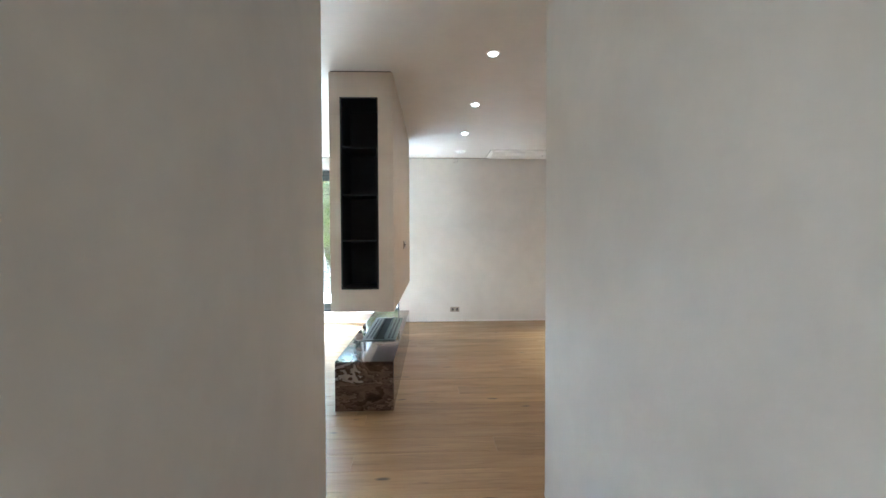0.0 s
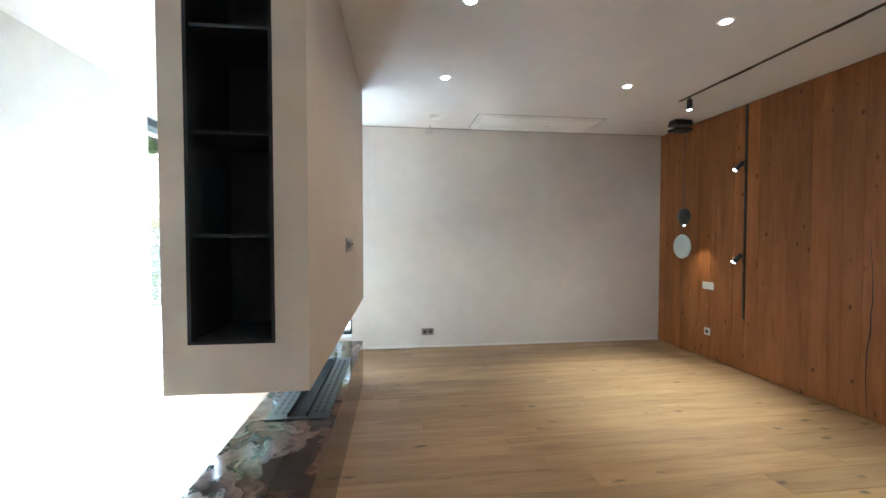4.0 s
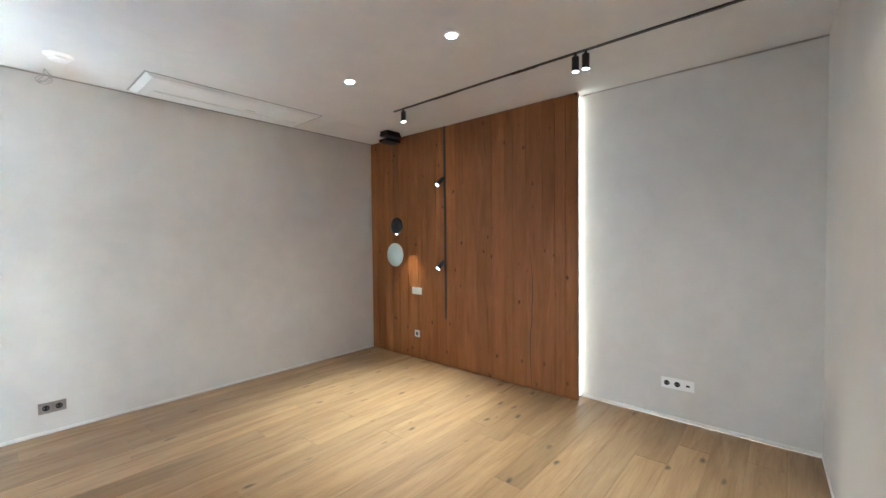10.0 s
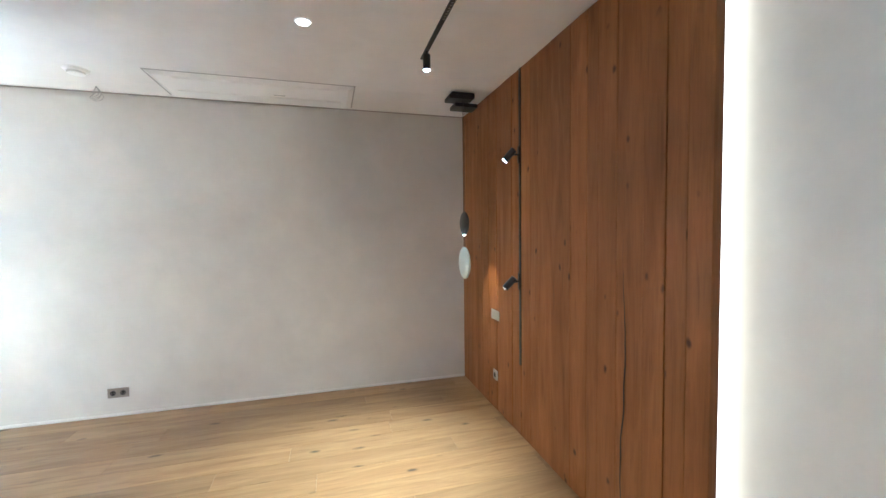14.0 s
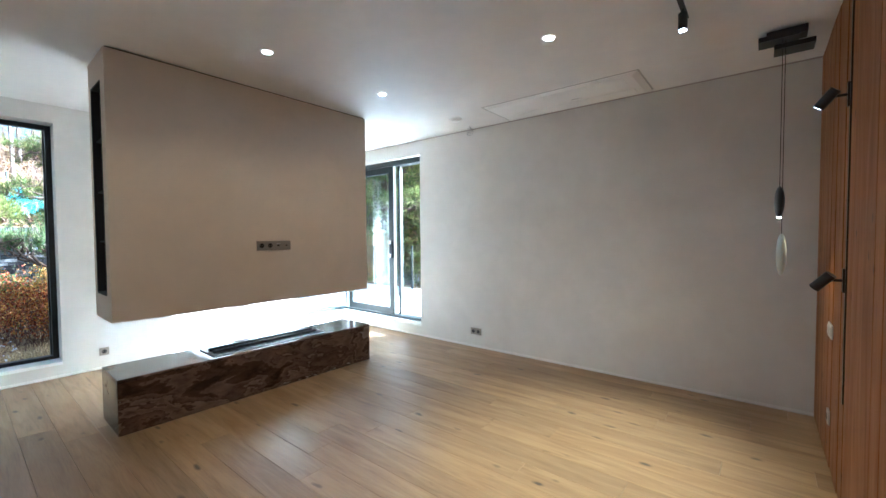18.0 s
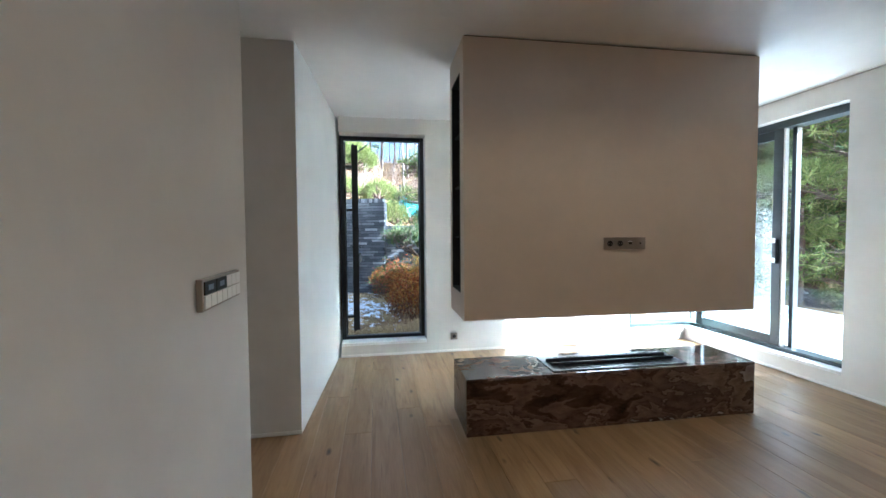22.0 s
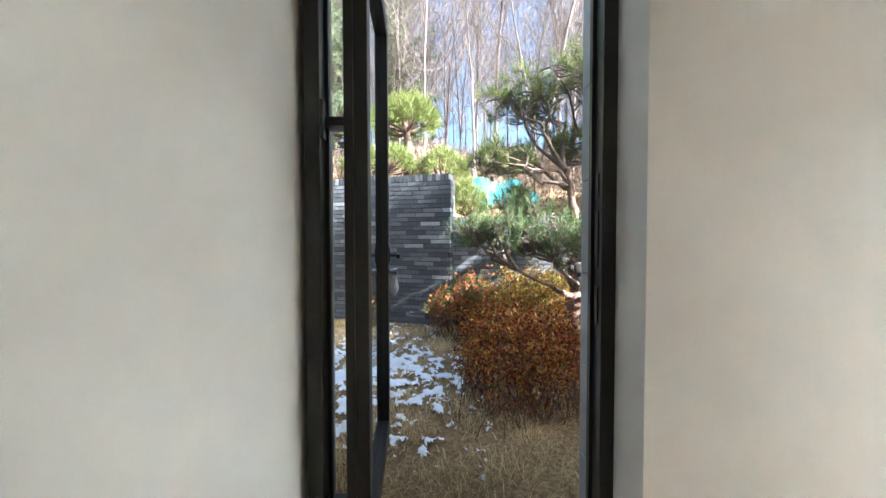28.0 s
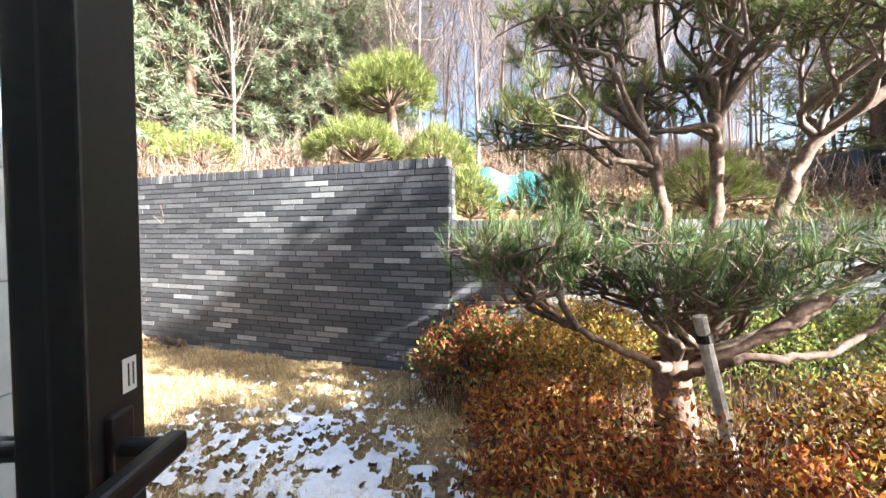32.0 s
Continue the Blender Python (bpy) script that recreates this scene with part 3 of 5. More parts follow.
def burner():
    x0, x1, y0, y1, z = -0.492, -0.172, 2.845, 3.90, 0.395
    d = thing("fireplace_burner", "long black steel burner set in the marble bench", "burner", ((x0 + x1) / 2, (y0 + y1) / 2, z))
    xm = (x0 + x1) / 2
    part("tray", boxes((x0, xm - 0.05, y0, y1, z + 0.0005, z + 0.008), (xm + 0.05, x1, y0, y1, z + 0.0005, z + 0.008),
                       (xm - 0.05, xm + 0.05, y0, y0 + 0.03, z + 0.0005, z + 0.008), (xm - 0.05, xm + 0.05, y1 - 0.03, y1, z + 0.0005, z + 0.008), bevel=0.001), M_BURN, d, "dark steel tray")
    part("trough", boxes((xm - 0.048, xm + 0.048, y0 + 0.03, y1 - 0.03, z + 0.0005, z + 0.002)), M_NICHE, d)
    for xx in (xm - 0.048, xm + 0.048):
        part("lip", boxes((xx - 0.004, xx + 0.004, y0 + 0.03, y1 - 0.03, z + 0.002, z + 0.030)), M_BLACK, d)
    # pierced rows of slots
    for xx in ((x0 + xm - 0.05) / 2, (x1 + xm + 0.05) / 2):
        bm = bmesh.new()
        n_ = 17
        for i in range(n_):
            yy = y0 + 0.06 + (y1 - y0 - 0.12) * (i + 0.5) / n_
            for k in (-1, 1):
                box(bm, xx + k * 0.018 - 0.010, xx + k * 0.018 + 0.010, yy - 0.020, yy + 0.020, z + 0.0081, z + 0.0088)
        part("slots", bm, M_NICHE, d, "rows of dark slots")
    d.rotation_euler.z = SKEW
    return d


M_BURN = speckled("burner_steel", (0.02, 0.024, 0.026), (0.035, 0.04, 0.042), 0.3, 60, 0.05)
fireplace_hood()
fireplace_base()
burner()


# ---- boards on the east wall ----
def board_wall():
    d = thing("wood_wall_panel", "reddish brown aged vertical boards with knots and cracks", "wall panel", (PANEL_X, (PANEL_Y + YN) / 2, 0))
    part("carcass", boxes((PANEL_X + 0.020, XE - 0.085, PANEL_Y + 0.03, YN - 0.001, 0.0, CEIL - 0.004)), M_BLACK, d, "dark backing")
    cuts = [PANEL_Y, 2.868, 2.970, 3.088, 3.259, 3.400, 3.490, 3.640, 3.842, 4.011, 4.120, 4.253]
    cuts2 = [4.277, 4.400, 4.560, 4.690, 4.860, 5.010, 5.150, 5.290, 5.420, YN - 0.004]
    rng = random.Random(5)
    for row in (cuts, cuts2):
        for a, b in zip(row, row[1:]):
            bm = boxes((PANEL_X + rng.uniform(-0.002, 0.002), PANEL_X + 0.0195, a + rng.uniform(0.0006, 0.0016), b - rng.uniform(0.0006, 0.0016), 0.006, CEIL - 0.006), bevel=0.0015)
            part("board", bm, M_OLD, d)
    part("board_edge", boxes((PANEL_X + 0.0205, XE - 0.085, PANEL_Y + 0.004, PANEL_Y + 0.029, 0.006, CEIL - 0.006), bevel=0.0015), M_OLD, d)
    # split in one board
    bm = bmesh.new()
    pts = []
    for i in range(60):
        z = 0.02 + 1.45 * i / 59
        pts.append((3.195 + 0.016 * math.sin(z * 5.3) + 0.010 * noise.noise(Vector((z * 7, 0, 3))) + 0.012 * max(0, math.sin(z * 2.2)), z))
    prev = None
    for i, (y, z) in enumerate(pts):
        wv = 0.0035 * math.sin(math.pi * min(1, (i + 6) / 60)) + 0.0008
        row = [bm.verts.new((PANEL_X - 0.0032, y - wv, z)), bm.verts.new((PANEL_X - 0.0032, y + wv, z))]
        if prev:
            bm.faces.new((prev[0], prev[1], row[1], row[0]))
        prev = row
    part("crack", bm, M_NICHE, d, "long dark drying crack")
    return d


board_wall()


def led_light():
    d = thing("led_strip", "warm white light strip glowing behind the boards' edge", "light strip", (XE - 0.04, PANEL_Y + 0.03, 1.3))
    part("profile", boxes((XE - 0.084, XE - 0.003, PANEL_Y + 0.030, PANEL_Y + 0.040, 0.02, CEIL - 0.02)), M_WHITE, d)
    part("diffuser", boxes((XE - 0.080, XE - 0.004, PANEL_Y + 0.022, PANEL_Y + 0.0295, 0.02, CEIL - 0.02)), M_LED, d, "glowing diffuser")
    return d


led_light()


# ---- ceiling fittings ----
def downlight(x, y):
    d = thing("downlight", "small rounded white recessed ceiling spotlight, lit", "ceiling light", (x, y, CEIL), group="ceiling downlights")
    bm = bmesh.new()
    cyl(bm, (x, y, CEIL - 0.006), (x, y, CEIL), 0.041, 0.046, 32)
    part("rim", bm, M_WHITE, d, smooth=False)
    bm = bmesh.new()
    cyl(bm, (x, y, CEIL - 0.0075), (x, y, CEIL - 0.0062), 0.029, 0.029, 32)
    part("lens", bm, M_LAMP, d, "glowing lens")
    return d


DOWN = [(0.595, 1.87), (0.60, 2.935), (0.60, 4.01), (2.19, 2.95), (2.20, 4.0), (2.18, 1.87)]
for x, y in DOWN:
    downlight(x, y)
    s = new("downlight_beam", bpy.data.lights.new("downlight_beam", "SPOT"))
    s.data.energy, s.data.spot_size, s.data.spot_blend, s.data.shadow_soft_size = 1.6, radians(130), 0.9, 0.035
    s.data.color = (1.0, 0.66, 0.35)
    s.matrix_world = look((x, y, CEIL - 0.02), (x, y, 0))


def spot_head(at, way, size=0.024, length=0.085):
    at, way = Vector(at), Vector(way).normalized()
    bm = bmesh.new()
    cyl(bm, at, at + way * length, size, size, 24)
    return bm, at + way * length


def track_light():
    d = thing("ceiling_track_light", "slim black ceiling track with spot heads and grille lamps", "track light", (2.935, 2.92, CEIL))
    y0, y1, x = 1.54, 4.30, 2.935
    part("track", boxes((x - 0.014, x + 0.014, y0, y1, CEIL - 0.006, CEIL + 0.0)), M_BLACK, d, "black track")
    for a, b in ((1.66, 1.86), (2.78, 2.98), (3.51, 3.78)):
        g = part("grille", boxes((x - 0.012, x + 0.012, a, b, CEIL - 0.010, CEIL - 0.0062)), M_BLACK, d, "black grille lamp")
        bm = bmesh.new()
        k = 10
        for i in range(k):
            yy = a + (b - a) * (i + 0.5) / k
            box(bm, x - 0.007, x + 0.007, yy - 0.006, yy + 0.006, CEIL - 0.0108, CEIL - 0.0101)
        part("cells", bm, M_CHROME, g, "small bright cells")
    for yy in (4.17, 2.485, 2.415):
        bm = bmesh.new()
        cyl(bm, (x, yy, CEIL - 0.006), (x, yy, CEIL - 0.03), 0.009, n=12)
        cyl(bm, (x, yy, CEIL - 0.03), (x, yy, CEIL - 0.125), 0.024, n=24)
        h = part("spot_head", bm, M_BLACK, d, "black cylinder spot")
        bm = bmesh.new()
        cyl(bm, (x, yy, CEIL - 0.1262), (x, yy, CEIL - 0.1253), 0.019, n=24)
        part("lens", bm, M_LAMP, h, "glowing lens")
    return d


track_light()
for yy, aim, watt in ((4.17, (2.45, 4.05, 0), 34.0), (2.485, (2.50, 3.0, 0), 11.0), (2.415, (2.50, 2.0, 0), 10.0)):
    s = new("track_beam", bpy.data.lights.new("track_beam", "SPOT"))
    s.data.energy, s.data.spot_size, s.data.spot_blend, s.data.shadow_soft_size = watt, radians(58), 1.0, 0.02
    s.data.color = (1.0, 0.84, 0.58)
    s.matrix_world = look((2.935, yy, CEIL - 0.135), aim)


def wall_track():
    y = 4.265
    d = thing("wall_track_light", "black vertical track in the boards with two small spots", "track light", (PANEL_X, y, 1.58))
    part("track", boxes((PANEL_X - 0.004, PANEL_X + 0.0195, y - 0.0115, y + 0.0115, 0.53, CEIL - 0.006)), M_BLACK, d, "black track")
    part("board_below", boxes((PANEL_X, PANEL_X + 0.0195, y - 0.0115, y + 0.0115, 0.006, 0.529)), M_OLD, d, "narrow board below the track")
    for z in (2.055, 1.145):
        bm = bmesh.new()
        box(bm, PANEL_X - 0.014, PANEL_X - 0.0045, y - 0.011, y + 0.011, z - 0.06, z + 0.06, 0.002)
        cyl(bm, (PANEL_X - 0.012, y, z), (PANEL_X - 0.055, y, z), 0.007, n=12)
        p0 = Vector((PANEL_X - 0.055, y - 0.02, z + 0.03))
        w_ = Vector((-0.60, 0.28, -0.74)).normalized()
        cyl(bm, p0, p0 + w_ * 0.10, 0.024, n=24)
        h = part("spot_head", bm, M_BLACK, d, "black cylinder spot")
        bm = bmesh.new()
        cyl(bm, p0 + w_ * 0.1003, p0 + w_ * 0.1012, 0.019, n=24)
        part("lens", bm, M_LAMP, h, "glowing lens")
    return d


wall_track()
for z in (2.055, 1.145):
    s = new("wall_track_beam", bpy.data.lights.new("wall_track_beam", "SPOT"))
    s.data.energy, s.data.spot_size, s.data.spot_blend, s.data.shadow_soft_size = 0.6, radians(70), 0.7, 0.018
    s.data.color = (1.0, 0.82, 0.58)
    w_ = Vector((-0.60, 0.28, -0.74)).normalized()
    p0 = Vector((PANEL_X - 0.055, 4.245, z + 0.03)) + w_ * 0.105
    s.matrix_world = look(p0, p0 + w_)


def pendant():
    d = thing("pendant_lamp", "pendant of two discs, one black, one pale, on thin cords", "pendant lamp", (3.41, 4.90, CEIL))
    cx, cy = 3.41, 4.90
    bm = boxes((cx - 0.10, cx + 0.10, cy - 0.06, cy + 0.06, CEIL - 0.045, CEIL), bevel=0.002)
    part("canopy", bm, M_BLACK, d, "black ceiling canopy")
    part("canopy_plate", boxes((cx - 0.14, cx + 0.06, cy - 0.12, cy + 0.02, CEIL - 0.075, CEIL - 0.0455), bevel=0.002), M_BLACK, d)
    part("canopy_plate", boxes((cx - 0.06, cx + 0.14, cy - 0.02, cy + 0.13, CEIL - 0.105, CEIL - 0.0755), bevel=0.002), M_BLACK, d)
    for nm, px, py, pz, r, m_, lab in (("disc", 3.39, 4.79, 1.578, 0.098, M_BLACK, "black disc"), ("disc", 3.405, 4.835, 1.245, 0.135, M_PALE, "pale grey-green disc")):
        bm = bmesh.new()
        bmesh.ops.create_uvsphere(bm, u_segments=40, v_segments=20, radius=1.0)
        bmesh.ops.scale(bm, vec=(0.026, r, r), verts=bm.verts)
        bmesh.ops.translate(bm, vec=(px, py, pz), verts=bm.verts)
        dd = part(nm, bm, m_, d, lab, smooth=True)
        bm = bmesh.new()
        cyl(bm, (px, py - 0.014, pz + r - 0.004), (px, py - 0.014, CEIL - 0.08), 0.0018, n=6)
        cyl(bm, (px, py + 0.014, pz + r - 0.004), (px, py + 0.014, CEIL - 0.08), 0.0018, n=6)
        part("cord", bm, M_BLACK, dd)
    bm = bmesh.new()
    cyl(bm, (3.39, 4.79, 1.578 - 0.101), (3.39, 4.79, 1.578 - 0.0965), 0.010, n=16)
    part("lens", bm, M_LAMP, d, "small glowing lens")
    return d


M_PALE = mat("pale_disc", (0.42, 0.46, 0.42), 0.45)
pendant()
s = new("pendant_beam", bpy.data.lights.new("pendant_beam", "SPOT"))
s.data.energy, s.data.spot_size, s.data.spot_blend, s.data.shadow_soft_size = 1.6, radians(62), 0.9, 0.012
s.data.color = (1.0, 0.72, 0.36)
s.matrix_world = look((3.44, 4.79, 1.45), (3.62, 4.77, 0.7))


def air_conditioner():
    x0, x1, y0, y1 = 1.08, 2.53, 4.925, 5.46
    d = thing("ceiling_air_conditioner", "long white one-way cassette air conditioner in the ceiling", "air conditioner", ((x0 + x1) / 2, (y0 + y1) / 2, CEIL))
    bm = boxes((x0, x1, y0, y1, CEIL - 0.030, CEIL))
    for v in bm.verts:
        if v.co.z < CEIL - 0.01:
            v.co.x += 0.05 if v.co.x < 1.8 else -0.05
            v.co.y += 0.012 if v.co.y < 5.2 else -0.03
    part("seam", boxes((x0 - 0.006, x1 + 0.006, y0 - 0.006, y1 + 0.006, CEIL - 0.004, CEIL - 0.0002)), M_GREYWIRE, d, "grey seam round the panel")
    part("panel", bm, M_WHITE, d, "white bevelled panel")
    part("intake_flap", boxes((x0 + 0.17, x1 - 0.12, y0 + 0.035, y0 + 0.22, CEIL - 0.036, CEIL - 0.0305), bevel=0.002), M_WHITE, d, "flat intake flap")
    part("gap", boxes((x0 + 0.17, x1 - 0.12, y0 + 0.222, y0 + 0.228, CEIL - 0.0325, CEIL - 0.0303)), M_GREYFRAME, d)
    part("outlet_vane", boxes((x0 + 0.12, x1 - 0.10, y1 - 0.22, y1 - 0.06, CEIL - 0.038, CEIL - 0.0305), bevel=0.003), M_WHITE, d, "closed outlet vane")
    part("badge", boxes((1.90, 1.99, y0 + 0.262, y0 + 0.268, CEIL - 0.0315, CEIL - 0.0303)), M_GREYFRAME, d)
    return d


air_conditioner()


def detector():
    x, y = 0.64, 5.06
    d = thing("ceiling_vent", "round white ceiling air valve with a dark slot", "vent", (x, y, CEIL))
    bm = bmesh.new()
    cyl(bm, (x, y, CEIL - 0.016), (x, y, CEIL), 0.062, 0.078, 36)
    part("ring", bm, M_WHITE, d)
    bm = bmesh.new()
    cyl(bm, (x, y, CEIL - 0.030), (x, y, CEIL - 0.018), 0.050, 0.052, 36)
    part("cap", bm, M_WHITE, d)
    bm = bmesh.new()
    cyl(bm, (x, y, CEIL - 0.0178), (x, y, CEIL - 0.0162), 0.048, 0.048, 36)
    part("slot", bm, M_BLACK, d, "dark slot")
    return d


detector()


def loose_wires(name, x, y, z, side):
    d = thing(name, "bare grey cable ends hanging from a ceiling outlet", "cable", (x, y, z))
    rng = random.Random(3)
    for i in range(3):
        cu = bpy.data.curves.new("wire", "CURVE")
        cu.dimensions, cu.bevel_depth, cu.bevel_resolution = "3D", 0.0022, 1
        sp = cu.splines.new("BEZIER")
        sp.bezier_points.add(4)
        for k, bp in enumerate(sp.bezier_points):
            a = k * 1.7 + i
            bp.co = (x + 0.035 * math.sin(a) + rng.uniform(-0.015, 0.015), y + 0.025 * math.cos(a), z - [0, 0.05, 0.10, 0.07, 0.02][k] - rng.uniform(0, 0.02))
            bp.handle_left_type = bp.handle_right_type = "AUTO"
        sp.bezier_points[0].co = (x, y, z)
        ob = new("wire", cu)
        cu.materials.append(M_GREYWIRE)
        ob.parent = d
        ob.matrix_parent_inverse = Matrix.Translation(-d.location)
    return d


loose_wires("loose_cable", 0.595, 5.40, CEIL, 0)
loose_wires("loose_cable", -1.93, 5.25, 2.52, 0)

hatch = solid("ceiling_hatch", boxes((2.74, 3.14, 4.96, 5.36, CEIL - 0.002, CEIL + 0.001)), M_CEIL, "flush off-white access hatch in the ceiling", "hatch")


# ---- sockets and switches ----
def socket_row(name, label, origin, along, out, kinds, m_frame=None, pitch=0.071, size=0.081):
    """origin: middle of the plate on the wall; along, out: unit axes."""
    o, a, n_ = Vector(origin), Vector(along), Vector(out)
    up = Vector((0, 0, 1))
    d = thing(name, label, "socket" if name == "wall_socket" else "switch", o)
    m_frame = m_frame or M_STEEL

    def slab(u0, u1, v0, v1, w0, w1, bevel=0.0):
        bm = boxes((u0, u1, v0, v1, w0, w1), bevel=bevel)
        m = Matrix((a, up, n_)).transposed().to_4x4()
        m.translation = o
        bmesh.ops.transform(bm, matrix=m, verts=bm.verts)
        bmesh.ops.recalc_face_normals(bm, faces=bm.faces)
        return bm

    k = len(kinds)
    half = (pitch * (k - 1) + size) / 2
    part("plate", slab(-half, half, -size / 2, size / 2, 0.0005, 0.009, 0.002), m_frame, d, "bronze metal plate" if m_frame is M_STEEL else "plate")
    for i, kind in enumerate(kinds):
        c = (i - (k - 1) / 2) * pitch
        ins = part("insert", slab(c - 0.0275, c + 0.0275, -0.0275, 0.0275, 0.0092, 0.011, 0.001), m_frame, d)
        if kind == "s":
            bm = bmesh.new()
            cyl(bm, (c, 0, 0.0112), (c, 0, 0.0122), 0.020, n=28)
            m = Matrix((a, up, n_)).transposed().to_4x4()
            m.translation = o
            bmesh.ops.transform(bm, matrix=m, verts=bm.verts)
            part("cup", bm, M_NICHE, ins, "dark round cup")
            for q in (-0.0095, 0.0095):
                part("pin_hole", slab(c + q - 0.003, c + q + 0.003, -0.003, 0.003, 0.0123, 0.0127), M_STEEL, ins)
        elif kind == "d":
            part("port", slab(c - 0.012, c + 0.012, -0.006, 0.008, 0.0112, 0.0125), M_NICHE, ins, "dark data port")
            part("port", slab(c - 0.016, c + 0.016, 0.012, 0.016, 0.0112, 0.012), M_WHITE, ins)
        elif kind == "a":
            part("jack", slab(c - 0.006, c + 0.006, -0.006, 0.006, 0.0112, 0.015), M_NICHE, ins)
        elif kind == "b":
            for q in (-0.0185, 0.0, 0.0185):
                part("rocker", slab(c + q - 0.0085, c + q + 0.0085, -0.026, 0.026, 0.0112, 0.0135, 0.001), M_ROCK, ins)
    return d


M_ROCK = mat("rocker_grey", (0.42, 0.40, 0.37), 0.35)
socket_row("wall_socket", "bronze double socket low on the plastered wall", (0.583, YN, 0.20), (-1, 0, 0), (0, -1, 0), "ss")
socket_row("wall_socket", "white triple socket with data port low on the wall", (XE, 2.026, 0.287), (0, 1, 0), (-1, 0, 0), "dss", M_WHITE)
socket_row("wall_socket", "single socket low on the boards", (PANEL_X - 0.002, 4.71, 0.303), (0, 1, 0), (-1, 0, 0), "s", M_ROCK)
socket_row("wall_socket", "bronze single socket beside the garden door", (XW, 2.50, 0.185), (0, -1, 0), (1, 0, 0), "s")
socket_row("wall_socket", "bronze single socket behind the fireplace", (XW, 4.36, 0.185), (0, -1, 0), (1, 0, 0), "s")
socket_row("wall_socket", "bronze four-gang socket strip on the plastered hood", (HX1 + 0.0015, 3.338, 1.302), (-math.sin(SKEW), math.cos(SKEW), 0), (math.cos(SKEW), math.sin(SKEW), 0), "ssda", None, 0.077, 0.084)
socket_row("light_switch", "grey double light switch on the boards", (PANEL_X - 0.002, 4.708, 0.812), (0, 1, 0), (-1, 0, 0), "bb", M_ROCK)


def control_panel():
    YP = south_face(1.058)
    d = thing("wall_control_panel", "white touch control panel with two displays and keys", "control panel", (1.058, YP, 1.2))
    x0, x1, z0, z1 = 0.903, 1.240, 1.165, 1.256
    part("back", boxes((x0, x1, YP + 0.0005, YP + 0.018, z0, z1), bevel=0.002), M_STEEL, d, "bronze-grey back box")
    n_ = 7
    for r in range(2):
        for c in range(n_):
            w_, h_ = (x1 - x0 - 0.012) / n_, (z1 - z0 - 0.012) / 2
            if r == 1 and c >= 3:
                continue
            a, b = x0 + 0.006 + c * w_, z0 + 0.006 + r * h_
            part("key", boxes((a + 0.0015, a + w_ - 0.0015, YP + 0.0183, YP + 0.0225, b + 0.0015, b + h_ - 0.0015), bevel=0.001), M_KEY, d, "white key")
    w_, h_ = (x1 - x0 - 0.012) / n_, (z1 - z0 - 0.012) / 2
    for a in (x0 + 0.006 + 3 * w_, x0 + 0.006 + 5 * w_):
        b = z0 + 0.006 + h_
        dsp = part("display", boxes((a + 0.0015, a + 2 * w_ - 0.0015, YP + 0.0183, YP + 0.0222, b + 0.0015, b + h_ - 0.0015), bevel=0.001), M_NICHE, d, "black display")
        part("screen", boxes((a + 0.026, a + 2 * w_ - 0.026, YP + 0.0223, YP + 0.0228, b + 0.012, b + h_ - 0.012)), M_SCREEN, dsp, "dim grey screen")
    d.rotation_euler.z = math.atan(0.0352)
    return d


M_KEY = mat("key_white", (0.80, 0.79, 0.76), 0.3)
M_SCREEN = emit("dim_screen", (0.12, 0.14, 0.16), 0.02)
control_panel()

# ---- garden ----
RNG = np.random.default_rng(7)


def smooth01(v):
    v = np.clip(v, 0, 1)
    return v * v * (3 - 2 * v)


def wall_line(y):
    """x of the garden wall's face at y."""
    return np.where(y < 1.80, -6.52 + (y - 1.80) * 0.352, -6.56)


def ground_z(x, y):
    x, y = np.asarray(x, float), np.asarray(y, float)
    w = wall_line(np.clip(y, -9, 60)) - 0.12
    z = 0.05 + 0.02 * np.sin(x * 2.1 + y) * np.cos(y * 1.7)
    back = w - x
    hill = np.where(y < 1.85, 1.95, 1.45) + 0.27 * np.clip(back - 0.3, 0, 17) + 0.05 * np.sin(y * 0.9 + x * 0.5)
    z = z + (hill - z) * smooth01(back / 0.10)
    far_n = smooth01((y - 9.2) / 1.2)
    z = np.where((y > 8.9) & (back <= 0), z - 0.6 * far_n + 0.06 * np.clip(y - 16, 0, 60), z)
    house = (x > XO - 0.02) & (y < YO + 0.02) & (y > -60) | ((x > -4.0) & (y < 0.40) & (x < 30))
    z = np.where(house & (x < 12) & (y > -8), -0.45, z)
    z = np.where((x > -6.28) & (x < 8.9) & (y > YO - 0.02) & (y < 8.88), -0.25, z)
    return z


def ground_sheet():
    xs = np.concatenate([[-400, -250, -150, -90, -60, -45], np.arange(-36, -9, 1.0), np.arange(-9, -2.2, 0.06), np.arange(-2.2, 8, 0.8), [9, 11, 14, 20, 30, 50, 90, 160, 400]])
    ys = np.concatenate([[-400, -200, -100, -60, -40, -30], np.arange(-24, -5, 1.0), np.arange(-5, 9.4, 0.09), np.arange(9.6, 30, 1.0), [36, 50, 80, 130, 220, 400]])
    X, Y = np.meshgrid(xs, ys, indexing="ij")
    Z = ground_z(X, Y)
    n, m = X.shape
    i, j = np.meshgrid(np.arange(n - 1), np.arange(m - 1), indexing="ij")
    a = (i * m + j).ravel()
    f = np.stack([a, a + m, a + m + 1, a + 1], 1)
    ob = new("ground", np_mesh("ground", np.stack([X, Y, Z], -1).reshape(-1, 3), f, M_LAWN))
    ob.data.shade_smooth()
    tagged(ob, "dry winter lawn and leaf-littered hillside", "ground", kind="structure")


